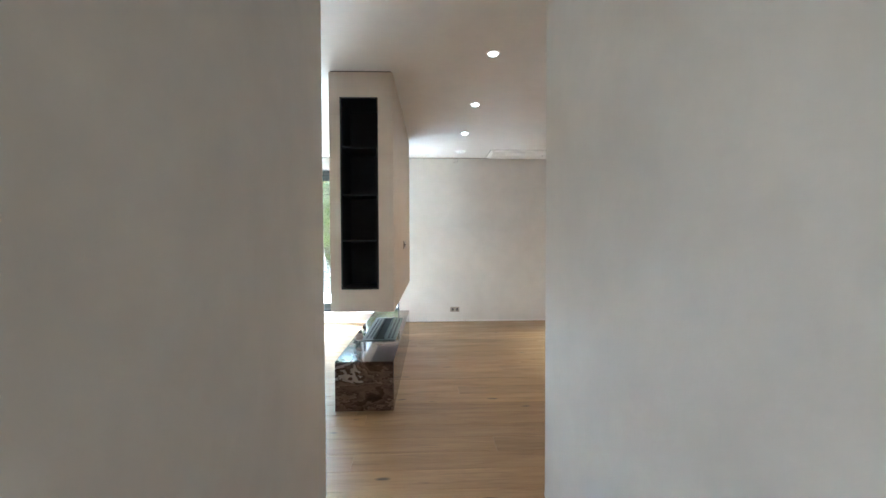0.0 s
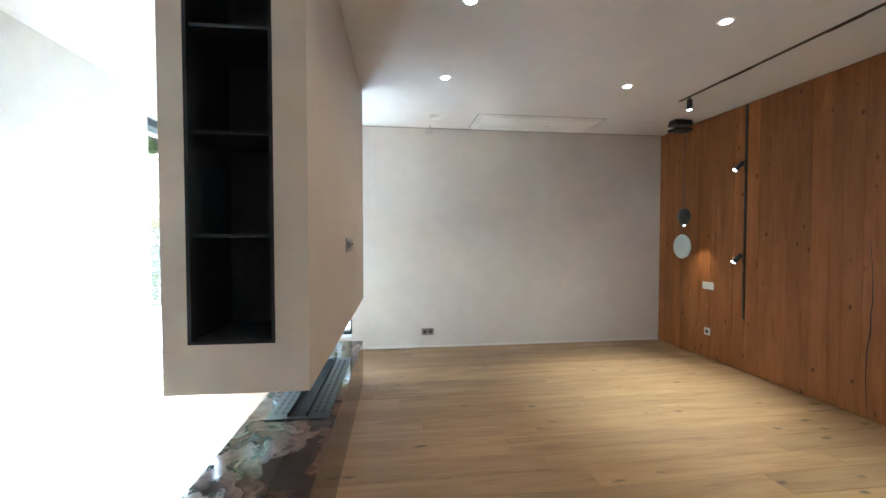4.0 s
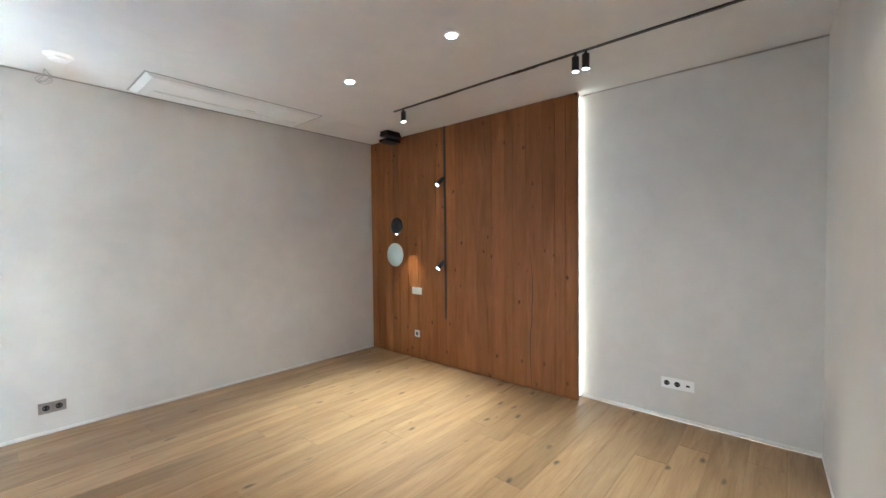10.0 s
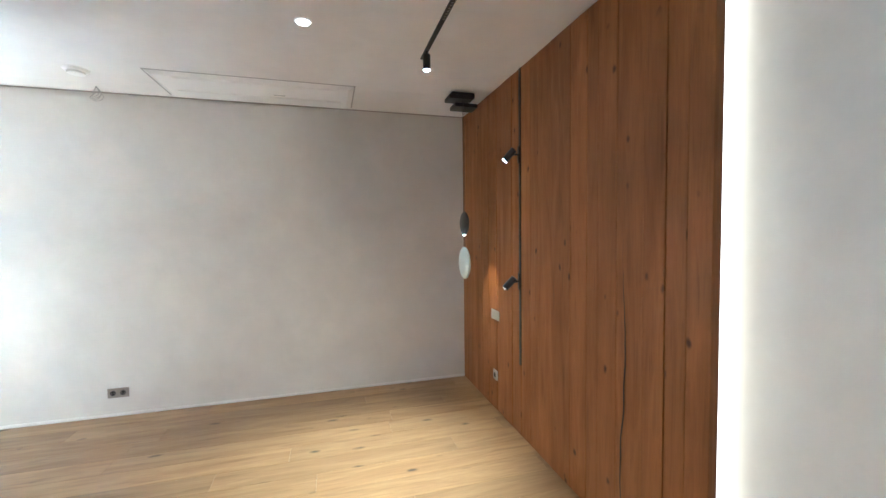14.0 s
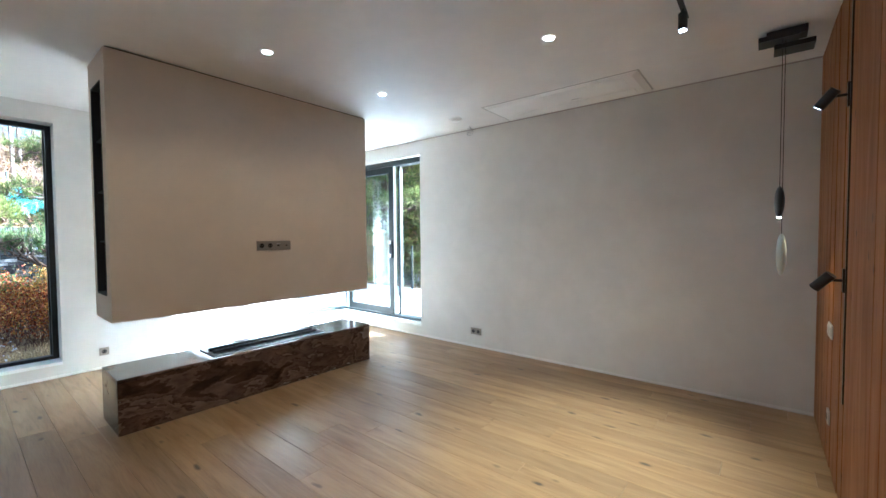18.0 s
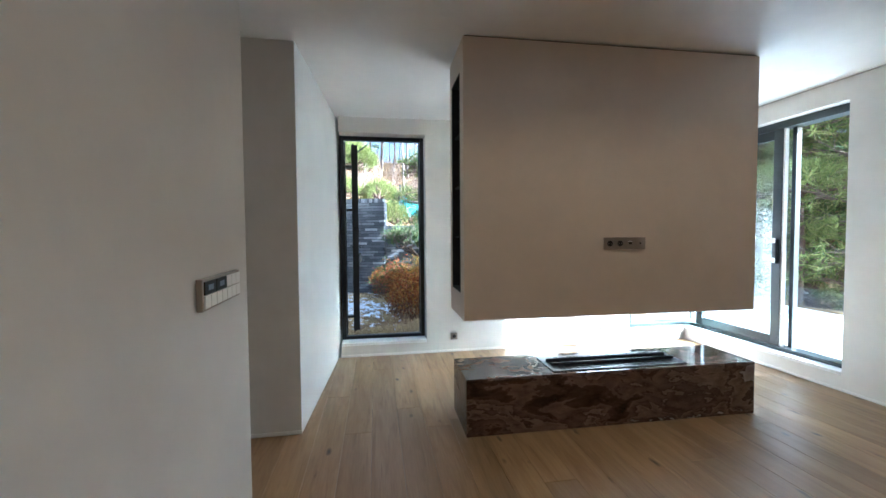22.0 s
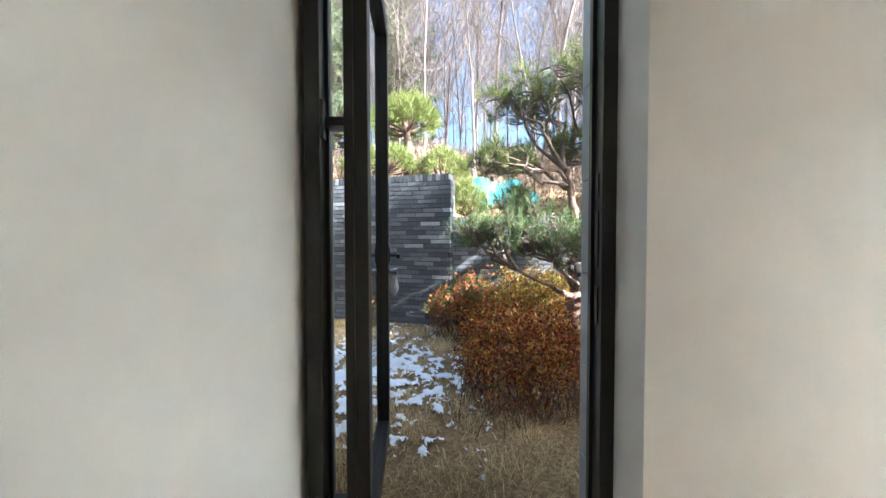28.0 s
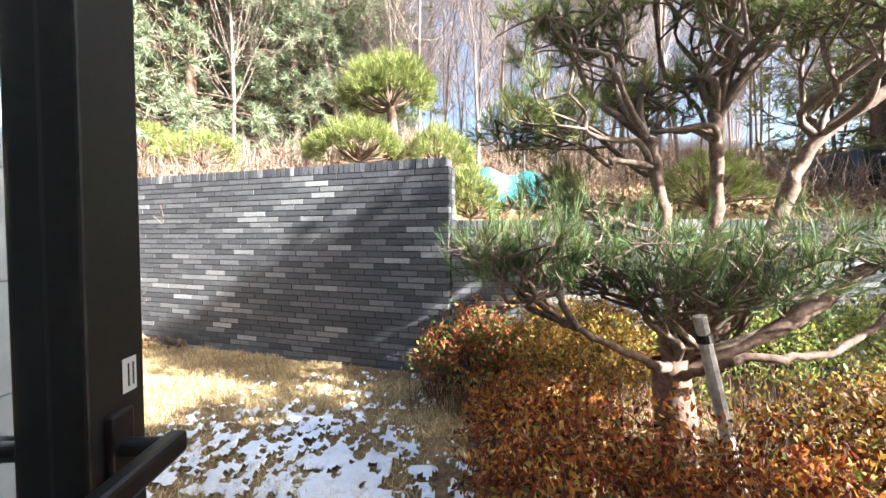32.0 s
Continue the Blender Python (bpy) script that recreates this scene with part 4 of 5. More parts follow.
def soil_mat():
    m = mat("lawn_soil", (0.2, 0.15, 0.08), 0.95)
    n = Nodes(m)
    v = n.coords()
    a = n.noise(v, 34, 6, 0.65)
    b = n.noise(v, 1.4, 4, 0.6)
    c = n.ramp(a, [(0.30, (0.10, 0.065, 0.032)), (0.52, (0.26, 0.18, 0.085)), (0.72, (0.40, 0.30, 0.15))])
    n.link(n.mix(1.0, c, n.ramp(b, [(0.3, (0.7, 0.62, 0.55)), (0.7, (1.1, 1.08, 1.0))]), "MULTIPLY"), n.b.inputs["Base Color"])
    n.bump(a, 0.7, 0.03)
    return m


M_LAWN = soil_mat()
ground_sheet()


def blades(px, py, pz, h, lean, width):
    """Bent grass blades: two triangles each."""
    n = len(px)
    ang = RNG.uniform(0, 2 * np.pi, n)
    dx, dy = np.cos(ang), np.sin(ang)
    base = np.stack([px, py, pz], 1)
    side = np.stack([-dy, dx, np.zeros(n)], 1) * (width * RNG.uniform(0.7, 1.3, n))[:, None]
    mid = base + np.stack([dx * lean * 0.35, dy * lean * 0.35, h * 0.75], 1)
    tip = base + np.stack([dx * lean, dy * lean, h * RNG.uniform(0.5, 1.0, n)], 1)
    v = np.stack([base - side, base + side, mid + side * 0.7, tip, mid - side * 0.7], 1).reshape(-1, 3)
    a = np.arange(n) * 5
    f = np.concatenate([np.stack([a, a + 1, a + 2], 1), np.stack([a, a + 2, a + 4], 1), np.stack([a + 4, a + 2, a + 3], 1)])
    return v, f


def lawn():
    n = 125000
    x = -2.58 - RNG.random(n) ** 0.8 * 5.6
    y = RNG.uniform(-3.2, 2.6, n)
    clump = np.array([noise.noise(Vector((a * 3.1, b * 3.1, 0.3))) for a, b in zip(x, y)])
    keep = (x > wall_line(y) + 0.02) & ~((y < 0.44) & (x > -4.05)) & (RNG.random(n) < 0.55 + clump)
    x, y, clump = x[keep], y[keep], clump[keep]
    h = RNG.uniform(0.02, 0.065, len(x)) * (1 + 0.9 * np.clip(clump, -0.5, 1))
    lean = RNG.uniform(0.03, 0.14, len(x))
    v, f = blades(x, y, ground_z(x, y) - 0.004, h, lean, 0.0016)
    ob = new("dry_grass", np_mesh("dry_grass", v, f, M_STRAW))
    tagged(ob, "matted straw-coloured winter grass", "grass", kind="stuff")


M_STRAW = islands("straw", [(0.0, (0.36, 0.24, 0.10)), (0.45, (0.62, 0.46, 0.22)), (1.0, (0.80, 0.66, 0.38))], 0.7, 0.25)
lawn()


def snow():
    st = 0.017
    xs, ys = np.arange(-6.6, -3.0, st), np.arange(-2.4, 2.1, st)
    X, Y = np.meshgrid(xs, ys, indexing="ij")
    N = np.array([noise.noise(Vector((a * 2.3, b * 4.6, 1.7))) * 0.30 + noise.noise(Vector((a * 8, b * 12, 5))) * 0.55 + noise.noise(Vector((a * 24, b * 30, 8))) * 0.50 for a, b in zip(X.ravel(), Y.ravel())]).reshape(X.shape)
    along = np.exp(-((Y - 0.95 - 0.25 * (X + 4.6)) / 0.95) ** 2) * np.exp(-((X + 4.75) / 1.35) ** 2)
    D = N + 0.62 * along - 0.33
    D = np.where((X < wall_line(Y) + 0.05) | (Y > 2.0), -1, D)
    Z = ground_z(X, Y) + 0.004 + np.clip(D, -0.05, 0.25) * 0.10 + 0.012
    n, m = X.shape
    i, j = np.meshgrid(np.arange(n - 1), np.arange(m - 1), indexing="ij")
    a = (i * m + j).ravel()
    d = D.ravel()
    on = (d[a] > -0.0) & (d[a + m] > -0.0) & (d[a + m + 1] > -0.0) & (d[a + 1] > -0.0)
    a = a[on]
    ob = new("snow_patches", np_mesh("snow_patches", np.stack([X, Y, Z], -1).reshape(-1, 3), np.stack([a, a + m, a + m + 1, a + 1], 1), M_SNOW))
    ob.data.shade_smooth()
    tagged(ob, "thin melting snow patches on the dry lawn", "snow", kind="stuff")


M_SNOW = speckled("snow", (0.74, 0.78, 0.84), (0.86, 0.88, 0.90), 0.6, 60, 0.5)
snow()


# ---- brick walls ----
def brick_mat():
    m = mat("dark_brick", (0.06, 0.06, 0.065), 0.7)
    n = Nodes(m)
    info = n.t.nodes.new("ShaderNodeObjectInfo")
    g = n.t.nodes.new("ShaderNodeNewGeometry")
    add = n.put("ShaderNodeMath")
    add.operation = "ADD"
    n.link(info.outputs["Random"], add.inputs[0])
    n.link(g.outputs["Random Per Island"], add.inputs[1])
    fr = n.put("ShaderNodeMath")
    fr.operation = "FRACT"
    n.link(add.outputs[0], fr.inputs[0])
    c = n.ramp(fr.outputs[0], [(0.0, (0.050, 0.050, 0.053)), (0.60, (0.090, 0.090, 0.093)), (0.84, (0.125, 0.124, 0.125)), (0.92, (0.18, 0.178, 0.175)), (1.0, (0.29, 0.285, 0.275))])
    v = n.coords()
    sp = n.noise(v, 45, 5, 0.65)
    n.link(n.mix(1.0, c, n.ramp(sp, [(0.3, (0.65, 0.65, 0.65)), (0.7, (1.25, 1.25, 1.25))]), "MULTIPLY"), n.b.inputs["Base Color"])
    n.bump(sp, 0.5, 0.006)
    return m


M_BRICK = brick_mat()


def brick_wall(name, label, p0, p1, z0, z1, thick, singles):
    """p0, p1: ends of the face line; the face looks towards +x."""
    p0, p1 = Vector((*p0, 0)), Vector((*p1, 0))
    u = (p1 - p0).normalized()
    ln = (p1 - p0).length
    nrm = Vector((u.y, -u.x, 0))
    if nrm.x < 0:
        nrm = -nrm
    m = Matrix((u, nrm, Vector((0, 0, 1)))).transposed().to_4x4()
    m.translation = p0
    bm = boxes((0.004, ln - 0.004, -thick + 0.006, -0.007, -0.2, z1 - 0.085))
    bmesh.ops.transform(bm, matrix=m, verts=bm.verts)
    bmesh.ops.recalc_face_normals(bm, faces=bm.faces)
    root = solid(name, bm, M_MORTAR, label, "garden wall", kind="structure")
    bl, bh, jt = 0.285, 0.0525, 0.010
    rng = random.Random(9)
    rows = int((z1 - 0.09 - z0) / (bh + jt)) + 1
    shared = {}
    rest = bmesh.new()
    made = 0
    for r in range(rows):
        z = z1 - 0.09 - jt - bh - r * (bh + jt)
        s = -((r * 0.37) % 1.0) * (bl + jt)
        while s < ln:
            a, b = max(s, 0), min(s + bl, ln)
            if b - a > 0.03:
                out = rng.uniform(0, 0.0035)
                if made < singles and b > ln - singles / rows * (bl + jt):
                    key = round(b - a, 3)
                    if key not in shared:
                        shared[key] = mesh_of("brick", boxes((0, b - a, -0.09, 0, 0, bh), bevel=0.002), M_BRICK)
                    ob = new("brick", shared[key])
                    ob.parent = root
                    ob.matrix_basis = m @ Matrix.Translation((a, out, z))
                    made += 1
                else:
                    vs = box(rest, a, b, -0.09, out, z, z + bh)
            s += bl + jt
        # end face bricks
        box(rest, ln - 0.0, ln + 0.003, -thick, -0.092, z, z + bh)
    s = 0.0
    while s < ln - 0.02:
        vs = box(rest, s, min(s + bh, ln), -thick - 0.002, rng.uniform(0.001, 0.005), z1 - 0.09, z1 + rng.uniform(-0.002, 0.002))
        s += bh + jt
    bmesh.ops.transform(rest, matrix=m, verts=rest.verts)
    bmesh.ops.recalc_face_normals(rest, faces=rest.faces)
    ob = part("brickwork", rest, M_BRICK, None)
    ob.parent = root
    tagged(ob, kind="stuff")
    return root


# ---- plants ----
def tube(pts, radii, k=6):
    pts = np.asarray(pts, float)
    radii = np.asarray(radii, float)
    n = len(pts)
    d = np.gradient(pts, axis=0)
    d /= np.linalg.norm(d, axis=1)[:, None] + 1e-9
    ref = np.where(np.abs(d[:, 2:3]) < 0.9, np.array([[0, 0, 1.0]]), np.array([[1.0, 0, 0]]))
    a = np.cross(d, ref)
    a /= np.linalg.norm(a, axis=1)[:, None] + 1e-9
    b = np.cross(d, a)
    t = np.arange(k) * 2 * np.pi / k
    v = pts[:, None] + radii[:, None, None] * (np.cos(t)[None, :, None] * a[:, None] + np.sin(t)[None, :, None] * b[:, None])
    i, j = np.meshgrid(np.arange(n - 1), np.arange(k), indexing="ij")
    i, j = i.ravel(), j.ravel()
    f = np.stack([i * k + j, i * k + (j + 1) % k, (i + 1) * k + (j + 1) % k, (i + 1) * k + j], 1)
    return v.reshape(-1, 3), f


class Heap:
    """Collects tubes or leaves into one mesh."""

    def __init__(self):
        self.v, self.f, self.n = [], [], 0

    def add(self, v, f):
        self.v.append(v)
        self.f.append(np.asarray(f) + self.n)
        self.n += len(v)

    def out(self):
        return np.concatenate(self.v), np.concatenate(self.f)


def curve_pts(p, d, length, n, wander, up, rng):
    """A wandering line from p along d."""
    p, d = np.array(p, float), np.array(d, float) / np.linalg.norm(d)
    pts = [p.copy()]
    for _ in range(n):
        d = d + rng.normal(0, wander, 3) + np.array([0, 0, up])
        d /= np.linalg.norm(d)
        p = p + d * length / n
        pts.append(p.copy())
    return np.array(pts)


def spline(pts, n):
    pts = np.asarray(pts, float)
    t = np.linspace(0, len(pts) - 1, n)
    i = np.clip(t.astype(int), 0, len(pts) - 2)
    q = (t - i)[:, None]
    P = lambda k: pts[np.clip(k, 0, len(pts) - 1)]
    a, b, c, d = P(i - 1), P(i), P(i + 1), P(i + 2)
    return 0.5 * (2 * b + (c - a) * q + (2 * a - 5 * b + 4 * c - d) * q * q + (3 * b - a - 3 * c + d) * q ** 3)


def tufts(tips, ways, count, length, width, spread, rng):
    """Needles: thin triangles that fan out from each tip."""
    tips, ways = np.asarray(tips), np.asarray(ways)
    n = len(tips) * count
    base = np.repeat(tips, count, 0) - np.repeat(ways, count, 0) * rng.random(n)[:, None] * length * 0.8
    d = np.repeat(ways, count, 0) + rng.normal(0, spread, (n, 3))
    d /= np.linalg.norm(d, axis=1)[:, None]
    s = np.cross(d, rng.normal(0, 1, (n, 3)))
    s /= np.linalg.norm(s, axis=1)[:, None] + 1e-9
    ln = length * rng.uniform(0.6, 1.15, n)[:, None]
    v = np.stack([base - s * width, base + s * width, base + d * ln], 1).reshape(-1, 3)
    return v, np.arange(n * 3).reshape(-1, 3)


def branch_out(heap, tips, ways, p, d, length, radius, depth, rng, up=0.02, wander=0.16, kids=(3, 5), twist=0.9, flat=1.0):
    n = 6
    pts = curve_pts(p, d, length, n, wander, up, rng)
    heap.add(*tube(pts, np.linspace(radius, radius * 0.55, n + 1), 5 if depth > 1 else 4))
    if depth == 0:
        w = pts[-1] - pts[-2]
        tips.append(pts[-1])
        ways.append(w / np.linalg.norm(w))
        return
    for k in range(rng.integers(*kids)):
        i = rng.integers(2, n + 1)
        w = pts[i] - pts[i - 1]
        w = w / np.linalg.norm(w) + rng.normal(0, twist * 0.5, 3) * np.array([1, 1, flat])
        branch_out(heap, tips, ways, pts[i], w, length * rng.uniform(0.5, 0.75), radius * 0.58, depth - 1, rng, up, wander, kids, twist, flat)


M_BARK = speckled("pine_bark", (0.060, 0.034, 0.022), (0.21, 0.130, 0.090), 0.9, 34, 1.0, 7)
M_TWIG = speckled("pine_twig", (0.075, 0.05, 0.036), (0.20, 0.14, 0.10), 0.9, 50, 0.6, 4)
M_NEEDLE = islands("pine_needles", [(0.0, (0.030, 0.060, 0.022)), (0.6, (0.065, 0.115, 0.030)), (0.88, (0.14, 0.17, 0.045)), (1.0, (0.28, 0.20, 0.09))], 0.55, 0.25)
# lighter copy of the needles: sunlight is put into these colours
M_NEEDLE_U = islands("painted_sun_needles", [(0.0, (0.045, 0.085, 0.025)), (0.5, (0.11, 0.16, 0.035)), (0.8, (0.22, 0.22, 0.06)), (1.0, (0.36, 0.25, 0.11))], 0.55, 0.35)
M_NEEDLE_Y = islands("yellow_needles", [(0.0, (0.09, 0.12, 0.03)), (0.6, (0.20, 0.23, 0.06)), (1.0, (0.36, 0.34, 0.12))], 0.55, 0.25)
M_NEEDLE_B = islands("blue_needles", [(0.0, (0.09, 0.125, 0.075)), (0.6, (0.21, 0.25, 0.15)), (1.0, (0.40, 0.40, 0.24))], 0.6, 0.3)


def crooked(p, q, n, jitter, rng):
    """A kinked limb from p to q."""
    p, q = np.asarray(p, float), np.asarray(q, float)
    t = np.linspace(0, 1, n)[:, None]
    line = p + (q - p) * t + rng.normal(0, jitter, (n, 3)) * np.sin(np.pi * np.clip(t * 1.1, 0, 1)) * np.array([1, 1, 0.8])
    return spline(line, n * 3)


def garden_pine():
    rng = np.random.default_rng(21)
    d = thing("pine_tree", "multi-stemmed garden pine with layered needles beside the hedge", "tree", (-4.75, 2.95, 0.03))
    hp = Heap()
    base = [(-4.75, 2.95, -0.02), (-4.77, 2.97, 0.25), (-4.72, 2.92, 0.52), (-4.74, 2.90, 0.78)]
    hp.add(*tube(spline(base, 14), np.linspace(0.125, 0.085, 14), 10))
    v, f = hp.out()
    leaf_part("trunk", v, f, M_BARK, d, "rough flaking trunk").data.shade_smooth()
    stems = [
        ([(-4.74, 2.90, 0.76), (-4.86, 2.98, 1.15), (-4.93, 2.96, 1.55), (-4.92, 2.88, 1.95)], 0.055, 0.040),
        ([(-4.74, 2.92, 0.74), (-4.92, 3.18, 1.10), (-4.96, 3.28, 1.55), (-4.98, 3.28, 2.15)], 0.058, 0.040),
        ([(-4.73, 2.94, 0.72), (-4.72, 3.25, 1.10), (-4.80, 3.50, 1.50), (-4.82, 3.72, 1.92), (-4.75, 4.15, 2.25)], 0.058, 0.036),
        ([(-4.73, 2.92, 0.70), (-4.55, 3.35, 1.00), (-4.60, 3.85, 1.32), (-4.70, 4.45, 1.62)], 0.045, 0.030),
        ([(-4.70, 2.88, 0.74), (-4.45, 2.62, 0.86), (-4.40, 2.30, 1.02), (-4.42, 1.98, 1.22)], 0.030, 0.012),
        ([(-4.70, 2.92, 0.68), (-4.45, 3.05, 0.86), (-4.38, 3.40, 0.92), (-4.45, 3.75, 1.10)], 0.030, 0.013),
    ]
    for pts, r0, r1 in stems:
        sp = spline(pts, 26) + rng.normal(0, 0.006, (26, 3))
        v, f = tube(sp, np.linspace(r0, r1, 26) * 0.84 * rng.uniform(0.90, 1.12, 26), 9)
        leaf_part("stem", v, f, M_BARK, d).data.shade_smooth()
    tips, ways = [], []
    tw = Heap()
    # cloud-like pads of needles: centre, radii, root of the limbs, main limbs, side limbs on each
    pads = [((-4.66, 2.55, 1.34), (0.45, 0.60, 0.17), (-4.74, 2.92, 0.80), 4, 7), ((-4.62, 3.45, 1.34), (0.50, 0.60, 0.18), (-4.74, 2.94, 0.82), 5, 7),
            ((-4.40, 2.95, 1.26), (0.35, 0.55, 0.15), (-4.72, 2.92, 0.76), 3, 7), ((-4.45, 4.15, 1.30), (0.45, 0.55, 0.17), (-4.45, 3.75, 1.08), 4, 9),
            ((-4.50, 2.02, 1.34), (0.34, 0.30, 0.09), (-4.41, 2.30, 1.02), 3, 8), ((-4.95, 2.20, 2.05), (0.42, 0.36, 0.18), (-4.92, 2.90, 1.80), 3, 8),
            ((-5.10, 2.45, 2.65), (0.50, 0.45, 0.22), (-4.93, 2.88, 1.94), 4, 8), ((-4.72, 2.95, 2.80), (0.55, 0.50, 0.24), (-4.97, 3.28, 2.12), 4, 8),
            ((-5.05, 3.65, 2.85), (0.60, 0.55, 0.24), (-4.97, 3.30, 2.10), 4, 8), ((-4.45, 3.70, 2.55), (0.50, 0.50, 0.22), (-4.82, 3.72, 1.94), 4, 8),
            ((-4.65, 4.55, 2.80), (0.60, 0.55, 0.24), (-4.75, 4.15, 2.23), 4, 8), ((-4.50, 4.95, 2.15), (0.45, 0.45, 0.18), (-4.72, 4.40, 1.62), 3, 8),
            ((-5.05, 2.40, 1.62), (0.28, 0.28, 0.12), (-4.94, 2.95, 1.50), 3, 6), ((-5.30, 3.05, 2.25), (0.40, 0.40, 0.18), (-4.96, 3.28, 1.95), 3, 7),
            # from here on: pads mostly out of view, added to shade the brick walls
            ((-4.75, 3.30, 3.45), (0.70, 0.75, 0.28), (-4.97, 3.30, 2.14), 4, 9), ((-4.70, 4.10, 3.55), (0.65, 0.70, 0.28), (-4.75, 4.15, 2.24), 4, 9),
            ((-4.65, 4.50, 4.05), (0.85, 0.85, 0.32), (-4.75, 4.15, 2.24), 6, 10), ((-4.75, 5.20, 3.35), (0.75, 0.70, 0.30), (-4.75, 4.15, 2.24), 5, 10), ((-4.95, 5.25, 2.62), (0.55, 0.50, 0.22), (-4.75, 4.15, 2.23), 4, 9),
            ((-5.05, 5.90, 2.85), (0.55, 0.50, 0.22), (-4.75, 4.15, 2.24), 4, 9), ((-4.80, 5.60, 2.15), (0.50, 0.50, 0.20), (-4.72, 4.40, 1.62), 4, 9)]
    for c, rad, root, main, side in pads:
        c, rad, root = np.array(c), np.array(rad), np.array(root)
        for q in range(main):
            u = rng.normal(0, 1, 3)
            e = c + u / np.linalg.norm(u) * rad * rng.uniform(0.45, 0.95)
            limb = crooked(root, e, 6, 0.075, rng)
            ln = np.linalg.norm(e - root)
            tw.add(*tube(limb, np.linspace(0.017 + 0.006 * ln, 0.005, len(limb)) * rng.uniform(0.85, 1.15, len(limb)), 6))
            for k in range(side):
                i = rng.integers(6, len(limb))
                u = rng.normal(0, 1, 3)
                e2 = c + u / np.linalg.norm(u) * rad * rng.uniform(0.5, 1.05)
                e2 = limb[i] + (e2 - limb[i]) * min(1.0, 0.50 / (np.linalg.norm(e2 - limb[i]) + 1e-6))
                sub = crooked(limb[i], e2, 4, 0.040, rng)
                tw.add(*tube(sub, np.linspace(0.0085, 0.0035, len(sub)), 5))
                for m_ in range(5):
                    j = rng.integers(4, len(sub))
                    w = (sub[j] - sub[j - 1]) / (np.linalg.norm(sub[j] - sub[j - 1]) + 1e-6) * 0.6 + rng.normal(0, 0.7, 3) * np.array([1, 1, 0.4]) + np.array([0, 0, 0.30])
                    branch_out(tw, tips, ways, sub[j], w, rng.uniform(0.07, 0.15), 0.0032, 1, rng, 0.08, 0.2, (2, 4), 0.9, 0.6)
    v, f = tw.out()
    tagged(leaf_part("branch_mass", v, f, M_TWIG, d, "bare crooked branches"), kind="stuff")
    tips, ways = np.array(tips), np.array(ways)
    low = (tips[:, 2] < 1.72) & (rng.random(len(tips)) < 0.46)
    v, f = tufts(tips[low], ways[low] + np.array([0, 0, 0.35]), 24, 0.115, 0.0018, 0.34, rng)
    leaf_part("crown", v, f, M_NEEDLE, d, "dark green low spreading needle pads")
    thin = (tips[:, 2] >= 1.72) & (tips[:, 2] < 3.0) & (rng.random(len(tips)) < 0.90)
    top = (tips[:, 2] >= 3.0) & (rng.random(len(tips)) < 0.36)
    # needles of the high added pads, kept sparse so their shadow is dappled
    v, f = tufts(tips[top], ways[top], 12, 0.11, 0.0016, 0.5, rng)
    leaf_part("crown", v, f, M_NEEDLE_U, d, "green upper needle canopy, mostly unseen, added for its shade")
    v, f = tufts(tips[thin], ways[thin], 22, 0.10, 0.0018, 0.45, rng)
    leaf_part("crown", v, f, M_NEEDLE_U, d, "yellowing needle tufts with sunlight put into their colour")
    return d


def support_stake():
    d = thing("tree_stake", "weathered grey timber stake leaning against the pine", "tree stake", (-4.52, 3.02, 0.02))
    bm = bmesh.new()
    cyl(bm, (-4.40, 3.10, 0.0), (-4.36, 2.80, 1.08), 0.030, 0.026, 10)
    for v in bm.verts:
        v.co += Vector((noise.noise(v.co * 9) * 0.004, noise.noise(v.co * 9 + Vector((4, 0, 0))) * 0.004, 0))
    part("pole", bm, speckled("grey_timber", (0.20, 0.18, 0.16), (0.45, 0.42, 0.38), 0.9, 30, 0.4), d)
    bm = bmesh.new()
    cyl(bm, (-4.364, 2.830, 0.97), (-4.362, 2.820, 1.005), 0.034, 0.034, 14)
    part("tie", bm, M_BLACK, d, "dark rubber tie")
    return d


def leaf_cloud(centers, normals, size, rng, aspect=0.45):
    """Small pointed leaves: two triangles each, folded along the rib."""
    n = len(centers)
    d = normals + rng.normal(0, 0.8, (n, 3))
    d /= np.linalg.norm(d, axis=1)[:, None]
    s = np.cross(d, rng.normal(0, 1, (n, 3)))
    s /= np.linalg.norm(s, axis=1)[:, None] + 1e-9
    up = np.cross(s, d)
    ln = size * rng.uniform(0.6, 1.3, n)[:, None]
    a = centers
    b = centers + d * ln * 0.5 + s * ln * aspect * 0.5 + up * ln * 0.1
    c = centers + d * ln
    e = centers + d * ln * 0.5 - s * ln * aspect * 0.5 + up * ln * 0.1
    v = np.stack([a, b, c, e], 1).reshape(-1, 3)
    i = np.arange(n) * 4
    return v, np.concatenate([np.stack([i, i + 1, i + 2], 1), np.stack([i, i + 2, i + 3], 1)])


